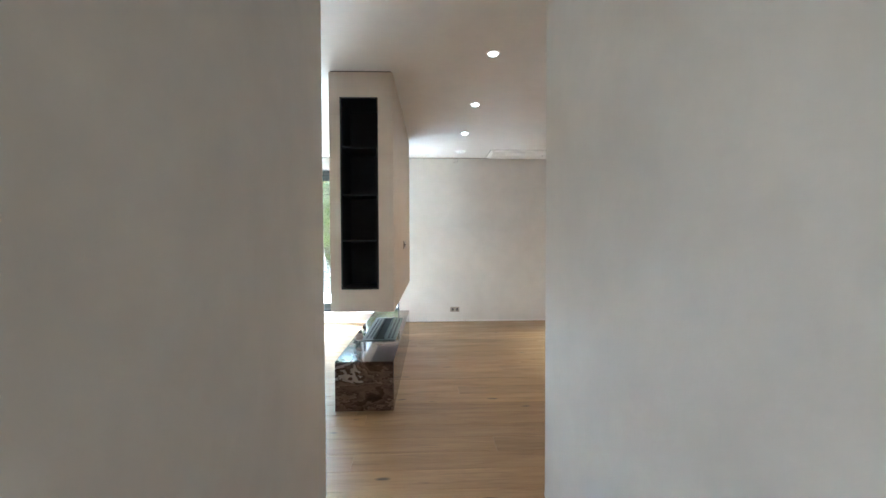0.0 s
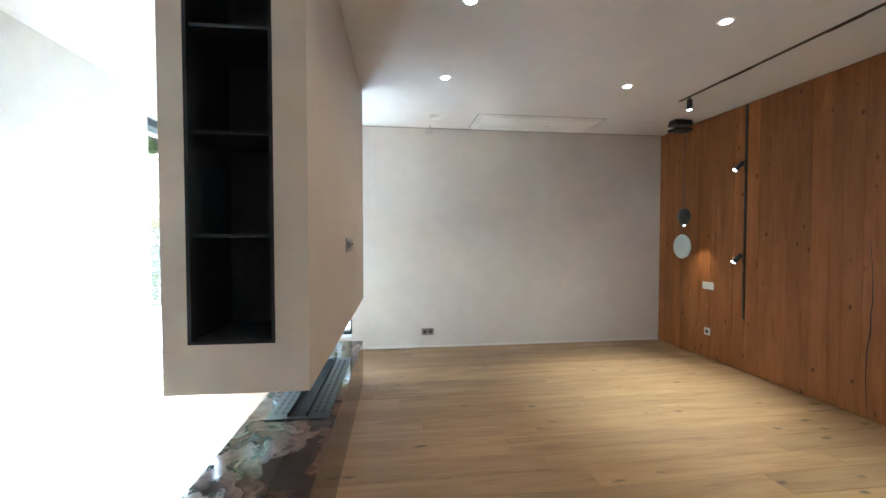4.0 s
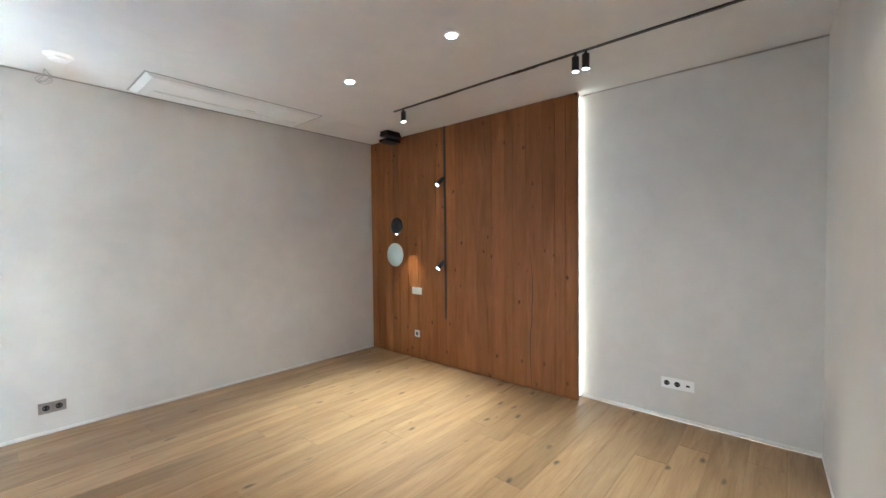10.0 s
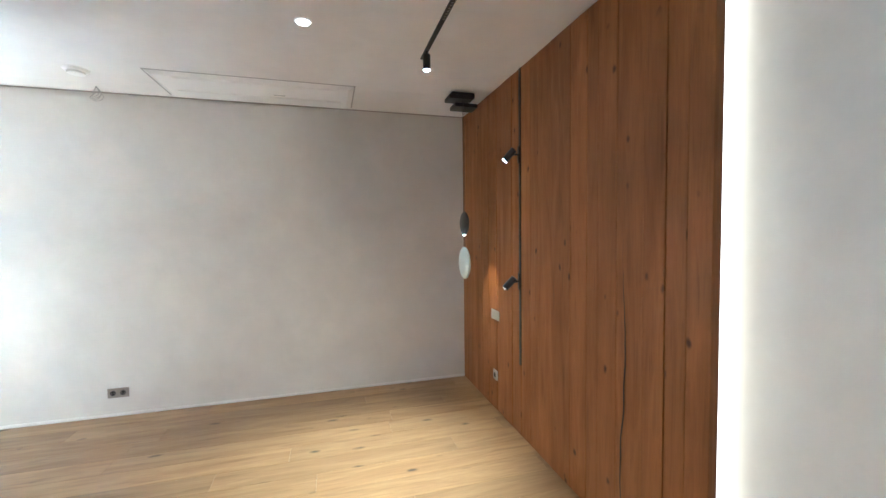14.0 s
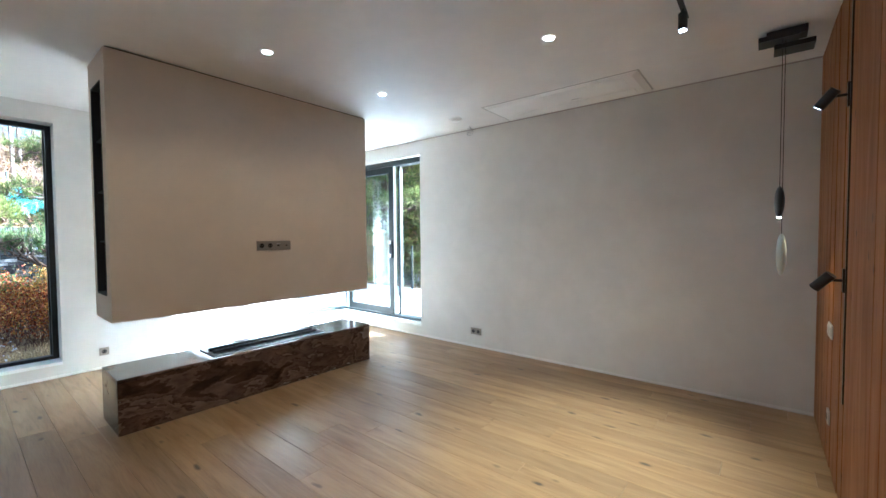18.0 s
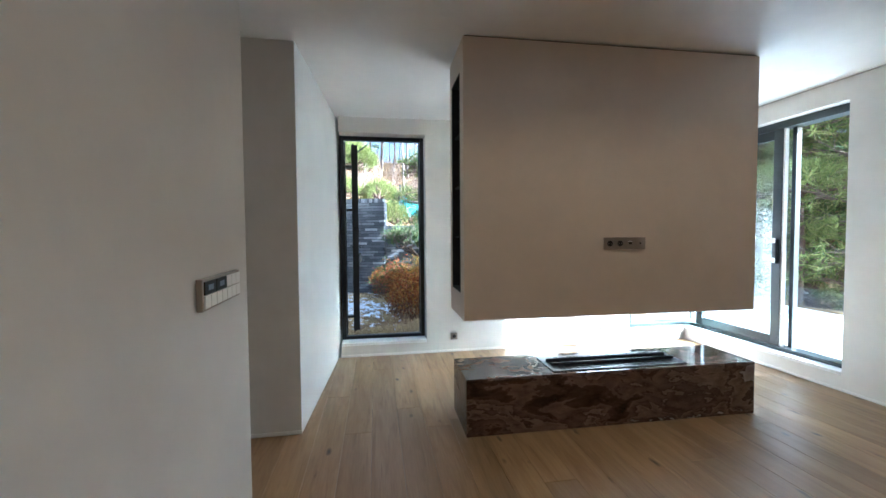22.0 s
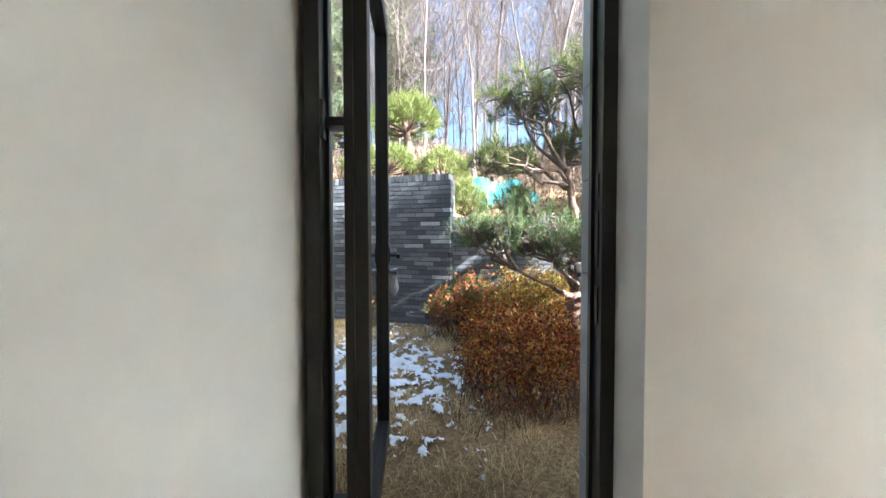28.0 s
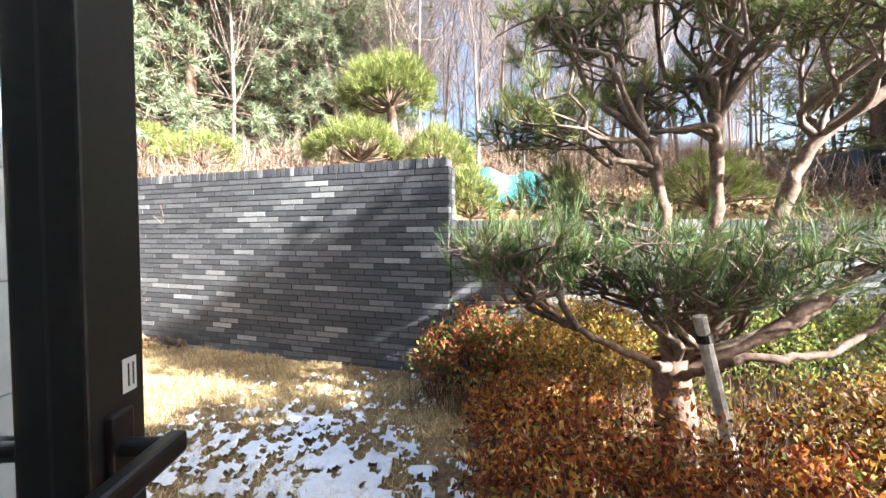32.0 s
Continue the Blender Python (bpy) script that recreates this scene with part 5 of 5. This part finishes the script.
def hedge(name, label, x0, x1, y0, y1, h, stops, seed, leaves, size=0.022, twigs=900, m_twig=None):
    rng = np.random.default_rng(seed)
    d = thing(name, label, "hedge" if "hedge" in name else "shrub", ((x0 + x1) / 2, (y0 + y1) / 2, 0.03))
    cx, cy, rx, ry = (x0 + x1) / 2, (y0 + y1) / 2, (x1 - x0) / 2, (y1 - y0) / 2

    def top(x, y):
        e = np.clip(1 - np.maximum(np.abs((x - cx) / rx), np.abs((y - cy) / ry)) ** 5, 0, 1)
        b = np.array([noise.noise(Vector((p * 2.1, q * 2.1, seed))) * 0.24 + noise.noise(Vector((p * 6, q * 6, seed))) * 0.22 for p, q in zip(x, y)])
        return h * (0.25 + 0.75 * e ** 0.4) * (1 + b)

    tw = Heap()
    X, Y = rng.uniform(x0, x1, twigs), rng.uniform(y0, y1, twigs)
    clear = np.hypot(X + 4.66, Y - 3.0) > 0.42              # bare hollow round the pine's foot
    X, Y = X[clear], Y[clear]
    H = top(X, Y)
    ends = []
    for x, y, hh in zip(X, Y, H):
        p0 = np.array([x + rng.normal(0, 0.10), y + rng.normal(0, 0.10), float(ground_z(x, y)) - 0.01])
        p2 = np.array([x, y, p0[2] + hh * rng.uniform(0.85, 1.08)])
        mid = (p0 + p2) / 2 + rng.normal(0, 0.05, 3)
        sp = spline([p0, mid, p2], 5)
        tw.add(*tube(sp, np.linspace(0.0042, 0.0014, 5), 3))
        for q in range(3):
            i = rng.integers(2, 5)
            e = sp[i] + rng.normal(0, 0.06, 3) + np.array([0, 0, 0.05])
            tw.add(*tube(np.array([sp[i], e]), [0.0022, 0.0008], 3))
            ends.append(e)
        ends.append(sp[-1])
        ends.append(sp[-2])
    v, f = tw.out()
    tagged(leaf_part("twig_mass", v, f, m_twig or M_REDTWIG, d, "thin bare stems"), kind="stuff")
    ends = np.array(ends)
    c = ends[rng.integers(0, len(ends), leaves)] + rng.normal(0, 0.028, (leaves, 3))
    c[:, 2] = np.maximum(c[:, 2], 0.06)
    v, f = leaf_cloud(c, np.tile([0, 0, 0.7], (leaves, 1)), size, rng)
    tagged(leaf_part("foliage", v, f, islands(name + "_leaves", stops, 0.5, 0.35), d, "small autumn leaves"), kind="stuff")
    return d


M_REDTWIG = speckled("red_twigs", (0.06, 0.026, 0.018), (0.16, 0.08, 0.05), 0.8, 50, 0.3)
# russet leaf tones are raised to carry the sun on this part
hedge("hedge", "low russet azalea hedge, half bare, winter colour brightened as if sunlit", -5.05, -3.62, 1.88, 3.25, 0.50,
      [(0.0, (0.05, 0.010, 0.005)), (0.30, (0.20, 0.040, 0.012)), (0.58, (0.38, 0.115, 0.022)), (0.82, (0.50, 0.23, 0.042)), (0.93, (0.50, 0.36, 0.08)), (1.0, (0.12, 0.17, 0.04))], 3, 15000, 0.034, 620)
# golden leaf tones are lowered to carry the pine's shade
hedge("hedge", "golden-yellow azalea hedge, the spreading boughs' shade put into its colour", -5.00, -3.62, 3.28, 4.95, 0.50,
      [(0.0, (0.025, 0.010, 0.004)), (0.4, (0.12, 0.045, 0.008)), (0.7, (0.21, 0.105, 0.014)), (0.9, (0.30, 0.20, 0.028)), (1.0, (0.12, 0.15, 0.03))], 8, 13000, 0.036, 560)
hedge("shrub", "red-tinged evergreen shrubs at the end of the garden wall", -6.38, -5.75, 1.55, 2.35, 0.62,
      [(0.0, (0.04, 0.09, 0.02)), (0.4, (0.10, 0.16, 0.03)), (0.62, (0.36, 0.05, 0.04)), (0.85, (0.42, 0.20, 0.04)), (1.0, (0.45, 0.06, 0.05))], 4, 6500, 0.040, 160)
hedge("shrub", "orange and yellow-green shrubs under the garden wall", -6.40, -5.20, 2.30, 3.3, 0.74,
      [(0.0, (0.05, 0.09, 0.02)), (0.3, (0.22, 0.16, 0.03)), (0.6, (0.46, 0.22, 0.04)), (0.85, (0.48, 0.38, 0.06)), (1.0, (0.34, 0.04, 0.03))], 5, 9500, 0.040, 260)
hedge("shrub", "yellow-green shrubs behind the pine", -6.40, -5.30, 3.3, 5.6, 0.70,
      [(0.0, (0.04, 0.09, 0.02)), (0.6, (0.16, 0.20, 0.04)), (1.0, (0.42, 0.36, 0.07))], 6, 10000, 0.038, 300)
garden_pine()
support_stake()


def needle_ball(name, label, cx, cy, z0, r, rz, m_, seed, count, trunk=None, length=0.11, flat_under=True):
    """A clipped pine: a dome of needle tufts on forking limbs."""
    rng = np.random.default_rng(seed)
    d = thing(name, label, "tree" if trunk else "shrub", (cx, cy, z0 if trunk is None else trunk))
    hp = Heap()
    n = count
    u = rng.uniform(0, 2 * np.pi, n)
    w = rng.uniform(-0.15 if flat_under else -0.8, 1, n)
    q = np.sqrt(1 - w * w)
    bump = 1 + 0.14 * np.sin(u * 3 + seed) * q + rng.normal(0, 0.06, n)
    nrm = np.stack([np.cos(u) * q, np.sin(u) * q, w], 1)
    tips = nrm * bump[:, None] * np.array([r, r, rz]) * rng.uniform(0.80, 1.0, n)[:, None] + np.array([cx, cy, z0])
    if trunk is not None:
        hp.add(*tube(spline([(cx, cy, trunk - 0.1), (cx + 0.05, cy + 0.04, (trunk + z0) / 2), (cx, cy, z0 - rz * 0.15)], 8), np.linspace(0.075, 0.055, 8), 8))
    for k in range(26):
        e = tips[rng.integers(0, n)]
        o = np.array([cx, cy, z0 - (rz * 0.25 if trunk is not None else rz * 0.3)])
        hp.add(*tube(spline([o, (o + e) / 2 + rng.normal(0, 0.05, 3), e], 6), np.linspace(0.022, 0.006, 6), 5))
    v, f = hp.out()
    leaf_part("trunk", v, f, M_BARK, d)
    way = nrm + np.array([0, 0, 0.5])
    way /= np.linalg.norm(way, axis=1)[:, None]
    v, f = tufts(tips, way, 26, length, 0.0032, 0.5, rng)
    leaf_part("crown", v, f, m_, d, "dense needle dome")
    return d


needle_ball("topiary_pine", "clipped round-headed pine standing behind the brick wall", -7.78, 1.10, 3.16, 0.60, 0.50, M_NEEDLE_Y, 31, 800, trunk=2.1)
needle_ball("dwarf_pine", "low yellow-green dwarf pine on top of the wall bank", -7.5, 0.75, 2.42, 0.62, 0.36, M_NEEDLE_Y, 32, 420)
needle_ball("dwarf_pine", "low green dwarf pine at the end of the wall", -7.6, 1.72, 2.32, 0.45, 0.42, M_NEEDLE_Y, 33, 330)
needle_ball("dwarf_pine", "bright green dwarf pine beside the wall end", -7.15, 2.05, 1.75, 0.32, 0.42, M_NEEDLE_Y, 34, 260)
needle_ball("dwarf_pine", "bushy pine shrub behind the low wall", -7.4, 4.9, 1.9, 0.6, 0.5, M_NEEDLE_Y, 35, 300)
needle_ball("dwarf_pine", "small yellow shrub on the hillside", -9.2, -2.1, 2.7, 0.6, 0.4, M_NEEDLE_Y, 36, 260)
needle_ball("dwarf_pine", "small yellow shrub on the hillside", -10.5, -4.0, 3.2, 0.7, 0.4, M_NEEDLE_Y, 37, 260)


def bare_tree(seed, h, name="bare_tree"):
    rng = np.random.default_rng(seed)
    d = thing(name, "tall bare deciduous tree on the hillside in winter", "tree", (0, 0, 0), group="bare woodland trees")
    sp = curve_pts((0, 0, -0.3), (rng.normal(0, 0.06), rng.normal(0, 0.06), 1), h, 9, 0.05, 0.02, rng)
    v, f = tube(sp, np.linspace(0.055, 0.008, 10), 6)
    leaf_part("trunk", v, f, M_GREYBARK, d)
    hp, tips, ways = Heap(), [], []
    for k in range(30):
        i = rng.integers(2, 10)
        a = rng.uniform(0, 2 * np.pi)
        branch_out(hp, tips, ways, sp[i], (np.cos(a), np.sin(a), 1.3), h * rng.uniform(0.14, 0.32), 0.011, 2, rng, 0.05, 0.12, (3, 6), 0.7)
    v, f = hp.out()
    tagged(leaf_part("branch_mass", v, f, M_GREYBARK, d, "fine bare branches"), kind="stuff")
    return d


def conifer(seed, h, m_, label, r=2.2, droop=-0.03, count=16, name="conifer"):
    rng = np.random.default_rng(seed)
    d = thing(name, label, "tree", (0, 0, 0), group="woodland conifers")
    sp = curve_pts((0, 0, -0.3), (rng.normal(0, 0.04), rng.normal(0, 0.04), 1), h, 9, 0.04, 0.02, rng)
    v, f = tube(sp, np.linspace(0.17, 0.03, 10), 8)
    leaf_part("trunk", v, f, M_BARK, d, "reddish scaly trunk")
    hp, tips, ways = Heap(), [], []
    for k in range(104):
        t = rng.uniform(0.04, 0.99)
        i = min(8, int(t * 9))
        p = sp[i] + (sp[i + 1] - sp[i]) * (t * 9 - i)
        a = rng.uniform(0, 2 * np.pi)
        branch_out(hp, tips, ways, p, (np.cos(a), np.sin(a), 0.18), r * (1.08 - t) ** 0.7 * rng.uniform(0.45, 0.8), 0.025, 2, rng, droop, 0.12, (3, 6), 0.9, 0.35)
    v, f = hp.out()
    tagged(leaf_part("branch_mass", v, f, M_TWIG, d), kind="stuff")
    v, f = tufts(tips, ways, count, 0.26, 0.012, 0.75, rng)
    leaf_part("crown", v, f, m_, d, "layered needle foliage")
    return d


M_GREYBARK = speckled("grey_bark", (0.11, 0.08, 0.065), (0.25, 0.195, 0.165), 0.9, 20, 0.4, 3)
woods = random.Random(17)


def stand(x, y, turn):
    return pose(x, y, float(ground_z(x, y)), 0, 0, turn)


kinds = [bare_tree(40 + k, 8.5) for k in range(5)]
for k in range(190):
    x, y = -woods.uniform(11.5, 34), woods.uniform(-13, 24)
    sc, tn = woods.uniform(0.75, 1.2), woods.uniform(0, 360)
    if k < 5:
        kinds[k].matrix_basis = stand(x, y, tn)
    else:
        ob = copy_thing(kinds[k % 5], stand(x, y, tn))
        ob.scale = (sc, sc, sc)
blue = [conifer(60, 9.0, M_NEEDLE_B, "tall blue-green pine on the hillside", 3.3, count=40), conifer(61, 10.0, M_NEEDLE_B, "tall blue-green pine on the hillside", 3.1, count=40)]
# the first kind takes the lighter needles, with sun put into the colour
red = [conifer(62, 8.0, M_NEEDLE_U, "tall pine with a bare reddish trunk beyond the terrace", 2.4), conifer(63, 9.0, M_NEEDLE_Y, "tall yellow-green pine beyond the terrace", 2.6)]
for src, rows in ((blue[0], [(-13.0, -4.6), (-16.5, -1.4), (-20, -9.5), (-13.5, -8.6), (-18.5, -5.5)]), (blue[1], [(-14.8, -2.6), (-15.5, -6.4), (-22, -2), (-12.2, -7.0)]),
                  (red[0], [(-7.5, 11.5), (-4.2, 13.5), (-11, 13), (-2.6, 16.5), (-15, 17), (-7, 19), (-9.0, 12.4), (-5.2, 16.0), (-1.0, 14.5)]), (red[1], [(-5.9, 12.6), (-9.6, 15.5), (-3.2, 12.0), (-7.4, 14.2), (-11.5, 11.6)])):
    for k, (x, y) in enumerate(rows):
        tn = woods.uniform(0, 360)
        if k == 0:
            src.matrix_basis = stand(x, y, tn)
        else:
            copy_thing(src, stand(x, y, tn))
needle_ball("dwarf_pine", "cloud-pruned pine beyond the terrace rail", -4.6, 10.4, 2.3, 1.1, 0.55, M_NEEDLE_Y, 38, 520, trunk=-0.6, length=0.14)
needle_ball("dwarf_pine", "cloud-pruned pine beyond the terrace rail", -3.6, 10.9, 1.3, 0.9, 0.45, M_NEEDLE_Y, 39, 420, trunk=-0.6, length=0.14)


def underbrush():
    """Bare brushwood and dead leaves over the hillside."""
    rng = np.random.default_rng(77)
    hp = Heap()
    n = 5200
    x, y = -7.9 - rng.random(n) ** 1.3 * 17.0, rng.uniform(-11, 16, n)
    z = ground_z(x, y)
    for a, b, c in zip(x, y, z):
        h = rng.uniform(0.25, 0.85)
        e = np.array([a, b, c - 0.03]) + np.array([rng.normal(0, 0.25), rng.normal(0, 0.25), 1.0]) * h
        m_ = (np.array([a, b, c - 0.03]) + e) / 2 + rng.normal(0, 0.05, 3)
        hp.add(*tube(np.array([(a, b, c - 0.03), m_, e]), [0.009, 0.006, 0.003], 3))
        for q in range(3):
            hp.add(*tube(np.array([m_, m_ + rng.normal(0, 0.16, 3) + np.array([0, 0, 0.16])]), [0.005, 0.002], 3))
    v, f = hp.out()
    tagged(new("underbrush", np_mesh("underbrush", v, f, M_BRUSH)), "bare brown brushwood covering the hillside", "brushwood", kind="stuff")
    n = 26000
    x, y = -7.6 - rng.random(n) ** 1.5 * 14.0, rng.uniform(-9, 14, n)
    c = np.stack([x, y, ground_z(x, y) + rng.uniform(0.0, 0.10, n)], 1)
    v, f = leaf_cloud(c, np.tile([0, 0, 0.4], (n, 1)), 0.085, rng, 0.6)
    tagged(new("leaf_litter", np_mesh("leaf_litter", v, f, islands("dead_leaves", [(0.0, (0.09, 0.045, 0.022)), (0.5, (0.20, 0.11, 0.055)), (1.0, (0.34, 0.22, 0.12))], 0.8, 0.15))), "dead brown leaves on the hillside", "leaf litter", kind="stuff")


M_BRUSH = speckled("brushwood", (0.10, 0.065, 0.045), (0.26, 0.18, 0.13), 0.9, 30, 0.3)
underbrush()


def net_fence():
    d = thing("net_fence", "teal mesh windbreak net on the slope behind the wall", "fence", (-8.6, 3.2, 1.6))
    rng = random.Random(2)
    bm = bmesh.new()
    prev = None
    for i in range(40):
        y = 2.25 + i * 0.034
        x = -8.7 + 0.05 * math.sin(i * 0.31) + 0.006 * rng.random()
        z0 = float(ground_z(x, y)) - 0.05
        top = z0 + 0.56 + 0.06 * math.sin(i * 0.30) - (0.012 * max(0, i - 22))
        row = [bm.verts.new((x + 0.015 * math.sin(k * 1.3 + i * 0.3), y, z0 + (top - z0) * k / 5)) for k in range(6)]
        if prev:
            for k in range(5):
                bm.faces.new((prev[k], prev[k + 1], row[k + 1], row[k]))
        prev = row
    part("net", bm, M_NET, d, "sagging teal net", smooth=True)
    for y in (2.3, 3.0, 3.5):
        bm = bmesh.new()
        z0 = float(ground_z(-8.75, y))
        cyl(bm, (-8.76, y, z0 - 0.2), (-8.76, y, z0 + 0.85), 0.02, n=8)
        part("post", bm, M_GREYFRAME, d)
    return d


def tarp_heap():
    bm = bmesh.new()
    bmesh.ops.create_icosphere(bm, subdivisions=4, radius=1.0)
    for v in bm.verts:
        c = v.co.copy()
        k = max(abs(c.x), abs(c.y), abs(c.z)) ** 0.7
        v.co = Vector((c.x / k * 0.55, c.y / k * 0.95, max(c.z / k * 0.42, -0.3))) + Vector((1, 1, 1)) * 0.06 * noise.noise(c * 2.3) + c * 0.035 * noise.noise(c * 7)
    z0 = float(ground_z(-10.6, 10.4))
    bmesh.ops.translate(bm, vec=(-10.6, 10.4, z0 + 0.28), verts=bm.verts)
    solid("tarpaulin", bm, M_BLACK, "creased black tarpaulin spread over a mound on the hillside", "tarpaulin", smooth=True)


tarp_heap()
M_NET = speckled("teal_net", (0.05, 0.34, 0.36), (0.12, 0.52, 0.52), 0.7, 30, 0.3)
net_fence()


# ---- terrace ----
def terrace():
    solid("terrace_deck", boxes((-6.3, 9.0, YO, 8.9, -0.3, 0.045)), M_SILL, "pale stone terrace outside the corner window", "terrace", kind="structure")
    d = thing("glass_balustrade", "frameless glass terrace balustrade with slim steel posts", "balustrade", (-1.0, 8.75, 0.03))
    for k in range(9):
        x = -6.2 + k * 1.35
        part("post", boxes((x - 0.02, x + 0.02, 8.73, 8.77, 0.03, 1.12), bevel=0.003), M_GREYFRAME, d)
        if k < 8:
            p = part("pane", boxes((x + 0.04, x + 1.31, 8.745, 8.757, 0.10, 1.10)), M_GLASS, d)
            p.visible_shadow = False
    d2 = thing("glass_balustrade", "frameless glass balustrade at the terrace end", "balustrade", (-6.2, 7.5, 0.03))
    for k in range(3):
        y = 6.4 + k * 1.1
        part("post", boxes((-6.22, -6.18, y - 0.02, y + 0.02, 0.03, 1.12), bevel=0.003), M_GREYFRAME, d2)
        if k < 2:
            p = part("pane", boxes((-6.206, -6.194, y + 0.04, y + 1.06, 0.10, 1.10)), M_GLASS, d2)
            p.visible_shadow = False


terrace()


# ---- cladding round the garden door ----
def cladding(name, label, faces):
    """faces: (axis, plane, out, a0, a1, z0, z1): panels in running courses."""
    root = thing(name, label, "cladding", (0, 0, 0), kind="structure")
    for axis, plane, out, a0, a1, z0, z1 in faces:
        hh, ln = 0.335, 0.62
        r = 0
        z = z0
        while z < z1 - 0.02:
            s = a0 - (0.31 if r % 2 else 0.0)
            while s < a1 - 0.01:
                p, q = max(s, a0) + 0.002, min(s + ln, a1) - 0.002
                if q - p > 0.02:
                    lo, hi = min(plane, plane + out), max(plane, plane + out)
                    z2 = min(z + hh - 0.004, z1)
                    part("panel", boxes((lo, hi, p, q, z, z2) if axis == "x" else (p, q, lo, hi, z, z2), bevel=0.002), M_TILE, root)
                s += ln
            z += hh
            r += 1
    return root


cladding("wall_cladding", "pale grey stone panels round the garden door", [
    ("y", DY1 - 0.0005, -0.018, XO, XW - 0.252, DZ0 + 0.005, DZ1), ("y", DY0 + 0.0005, 0.018, XO, XW - 0.252, DZ0 + 0.005, DZ1),
    ("x", XO - 0.0005, -0.022, DY1 - 0.018, 4.0, 0.0, CEIL + 0.3), ("x", XO - 0.0005, -0.022, 0.44, DY0 + 0.018, 0.0, CEIL + 0.3)])
wing = solid("wall_wing", boxes((-4.0, -1.2, -1.30, 0.40, -0.4, 3.2)), M_JOINT, "neighbouring house wing behind pale panels", "wall", kind="structure")
cladding("wing_cladding", "pale blue-grey panels on the house wing", [("y", 0.4005, 0.02, -4.06, XO - 0.03, -0.05, 3.2)])
roof = solid("roof", boxes((XO - 0.04, XE + 0.5, CY - 0.2, YO + 0.04, CEIL + 0.31, CEIL + 0.46)), M_SILL, "flat roof slab over the house", "roof", kind="structure")

# ---- garden walls ----
brick_wall("garden_wall", "tall dark clinker brick garden wall with a soldier course", (-8.10, -2.70), (-6.52, 1.80), 0.0, 2.17, 0.2, 300)
brick_wall("low_garden_wall", "low dark clinker brick garden wall behind the pine", (-6.56, 1.83), (-6.40, 9.5), 0.6, 1.57, 0.2, 0)


# ---- floor boards ----
def oak_floor():
    fl = solid("floor", boxes((XW - 0.0, XE, YS - 0.0, YN, -0.12, -0.016), (CX0, CX1, -1.3, YS, -0.12, -0.016), (HALL, CX1, CY, -1.3, -0.12, -0.016)), M_MORTAR, "wide oak plank floor with knots, running lengthwise", "floor", kind="structure")
    rng = random.Random(11)
    wd = 0.189
    shared = {}
    j = 0
    y = YN - wd
    while y > CY - wd:
        inside = y + wd > YS
        x0, x1 = (XW, XE) if inside else (CX0, CX1) if y > -1.3 else (HALL, CX1)
        if y < YS < y + wd:
            x0, x1 = XW, XE
        x = x0 - rng.uniform(0, 1.5)
        while x < x1:
            ln = rng.choice((1.55, 1.85, 2.2))
            a, b = max(x, x0), min(x + ln, x1)
            if b - a > 0.05:
                key = round(b - a, 3)
                if key not in shared:
                    bm = boxes((0.0006, b - a - 0.0006, 0.0006, wd - 0.0006, -0.015, 0), bevel=0.0011)
                    shared[key] = mesh_of("plank", bm, M_OAK)
                ob = new("plank", shared[key])
                ob.parent = fl
                ob.location = (a, y, -0.0003 * rng.random())
            x += ln
        y -= wd
    return fl


oak_floor()
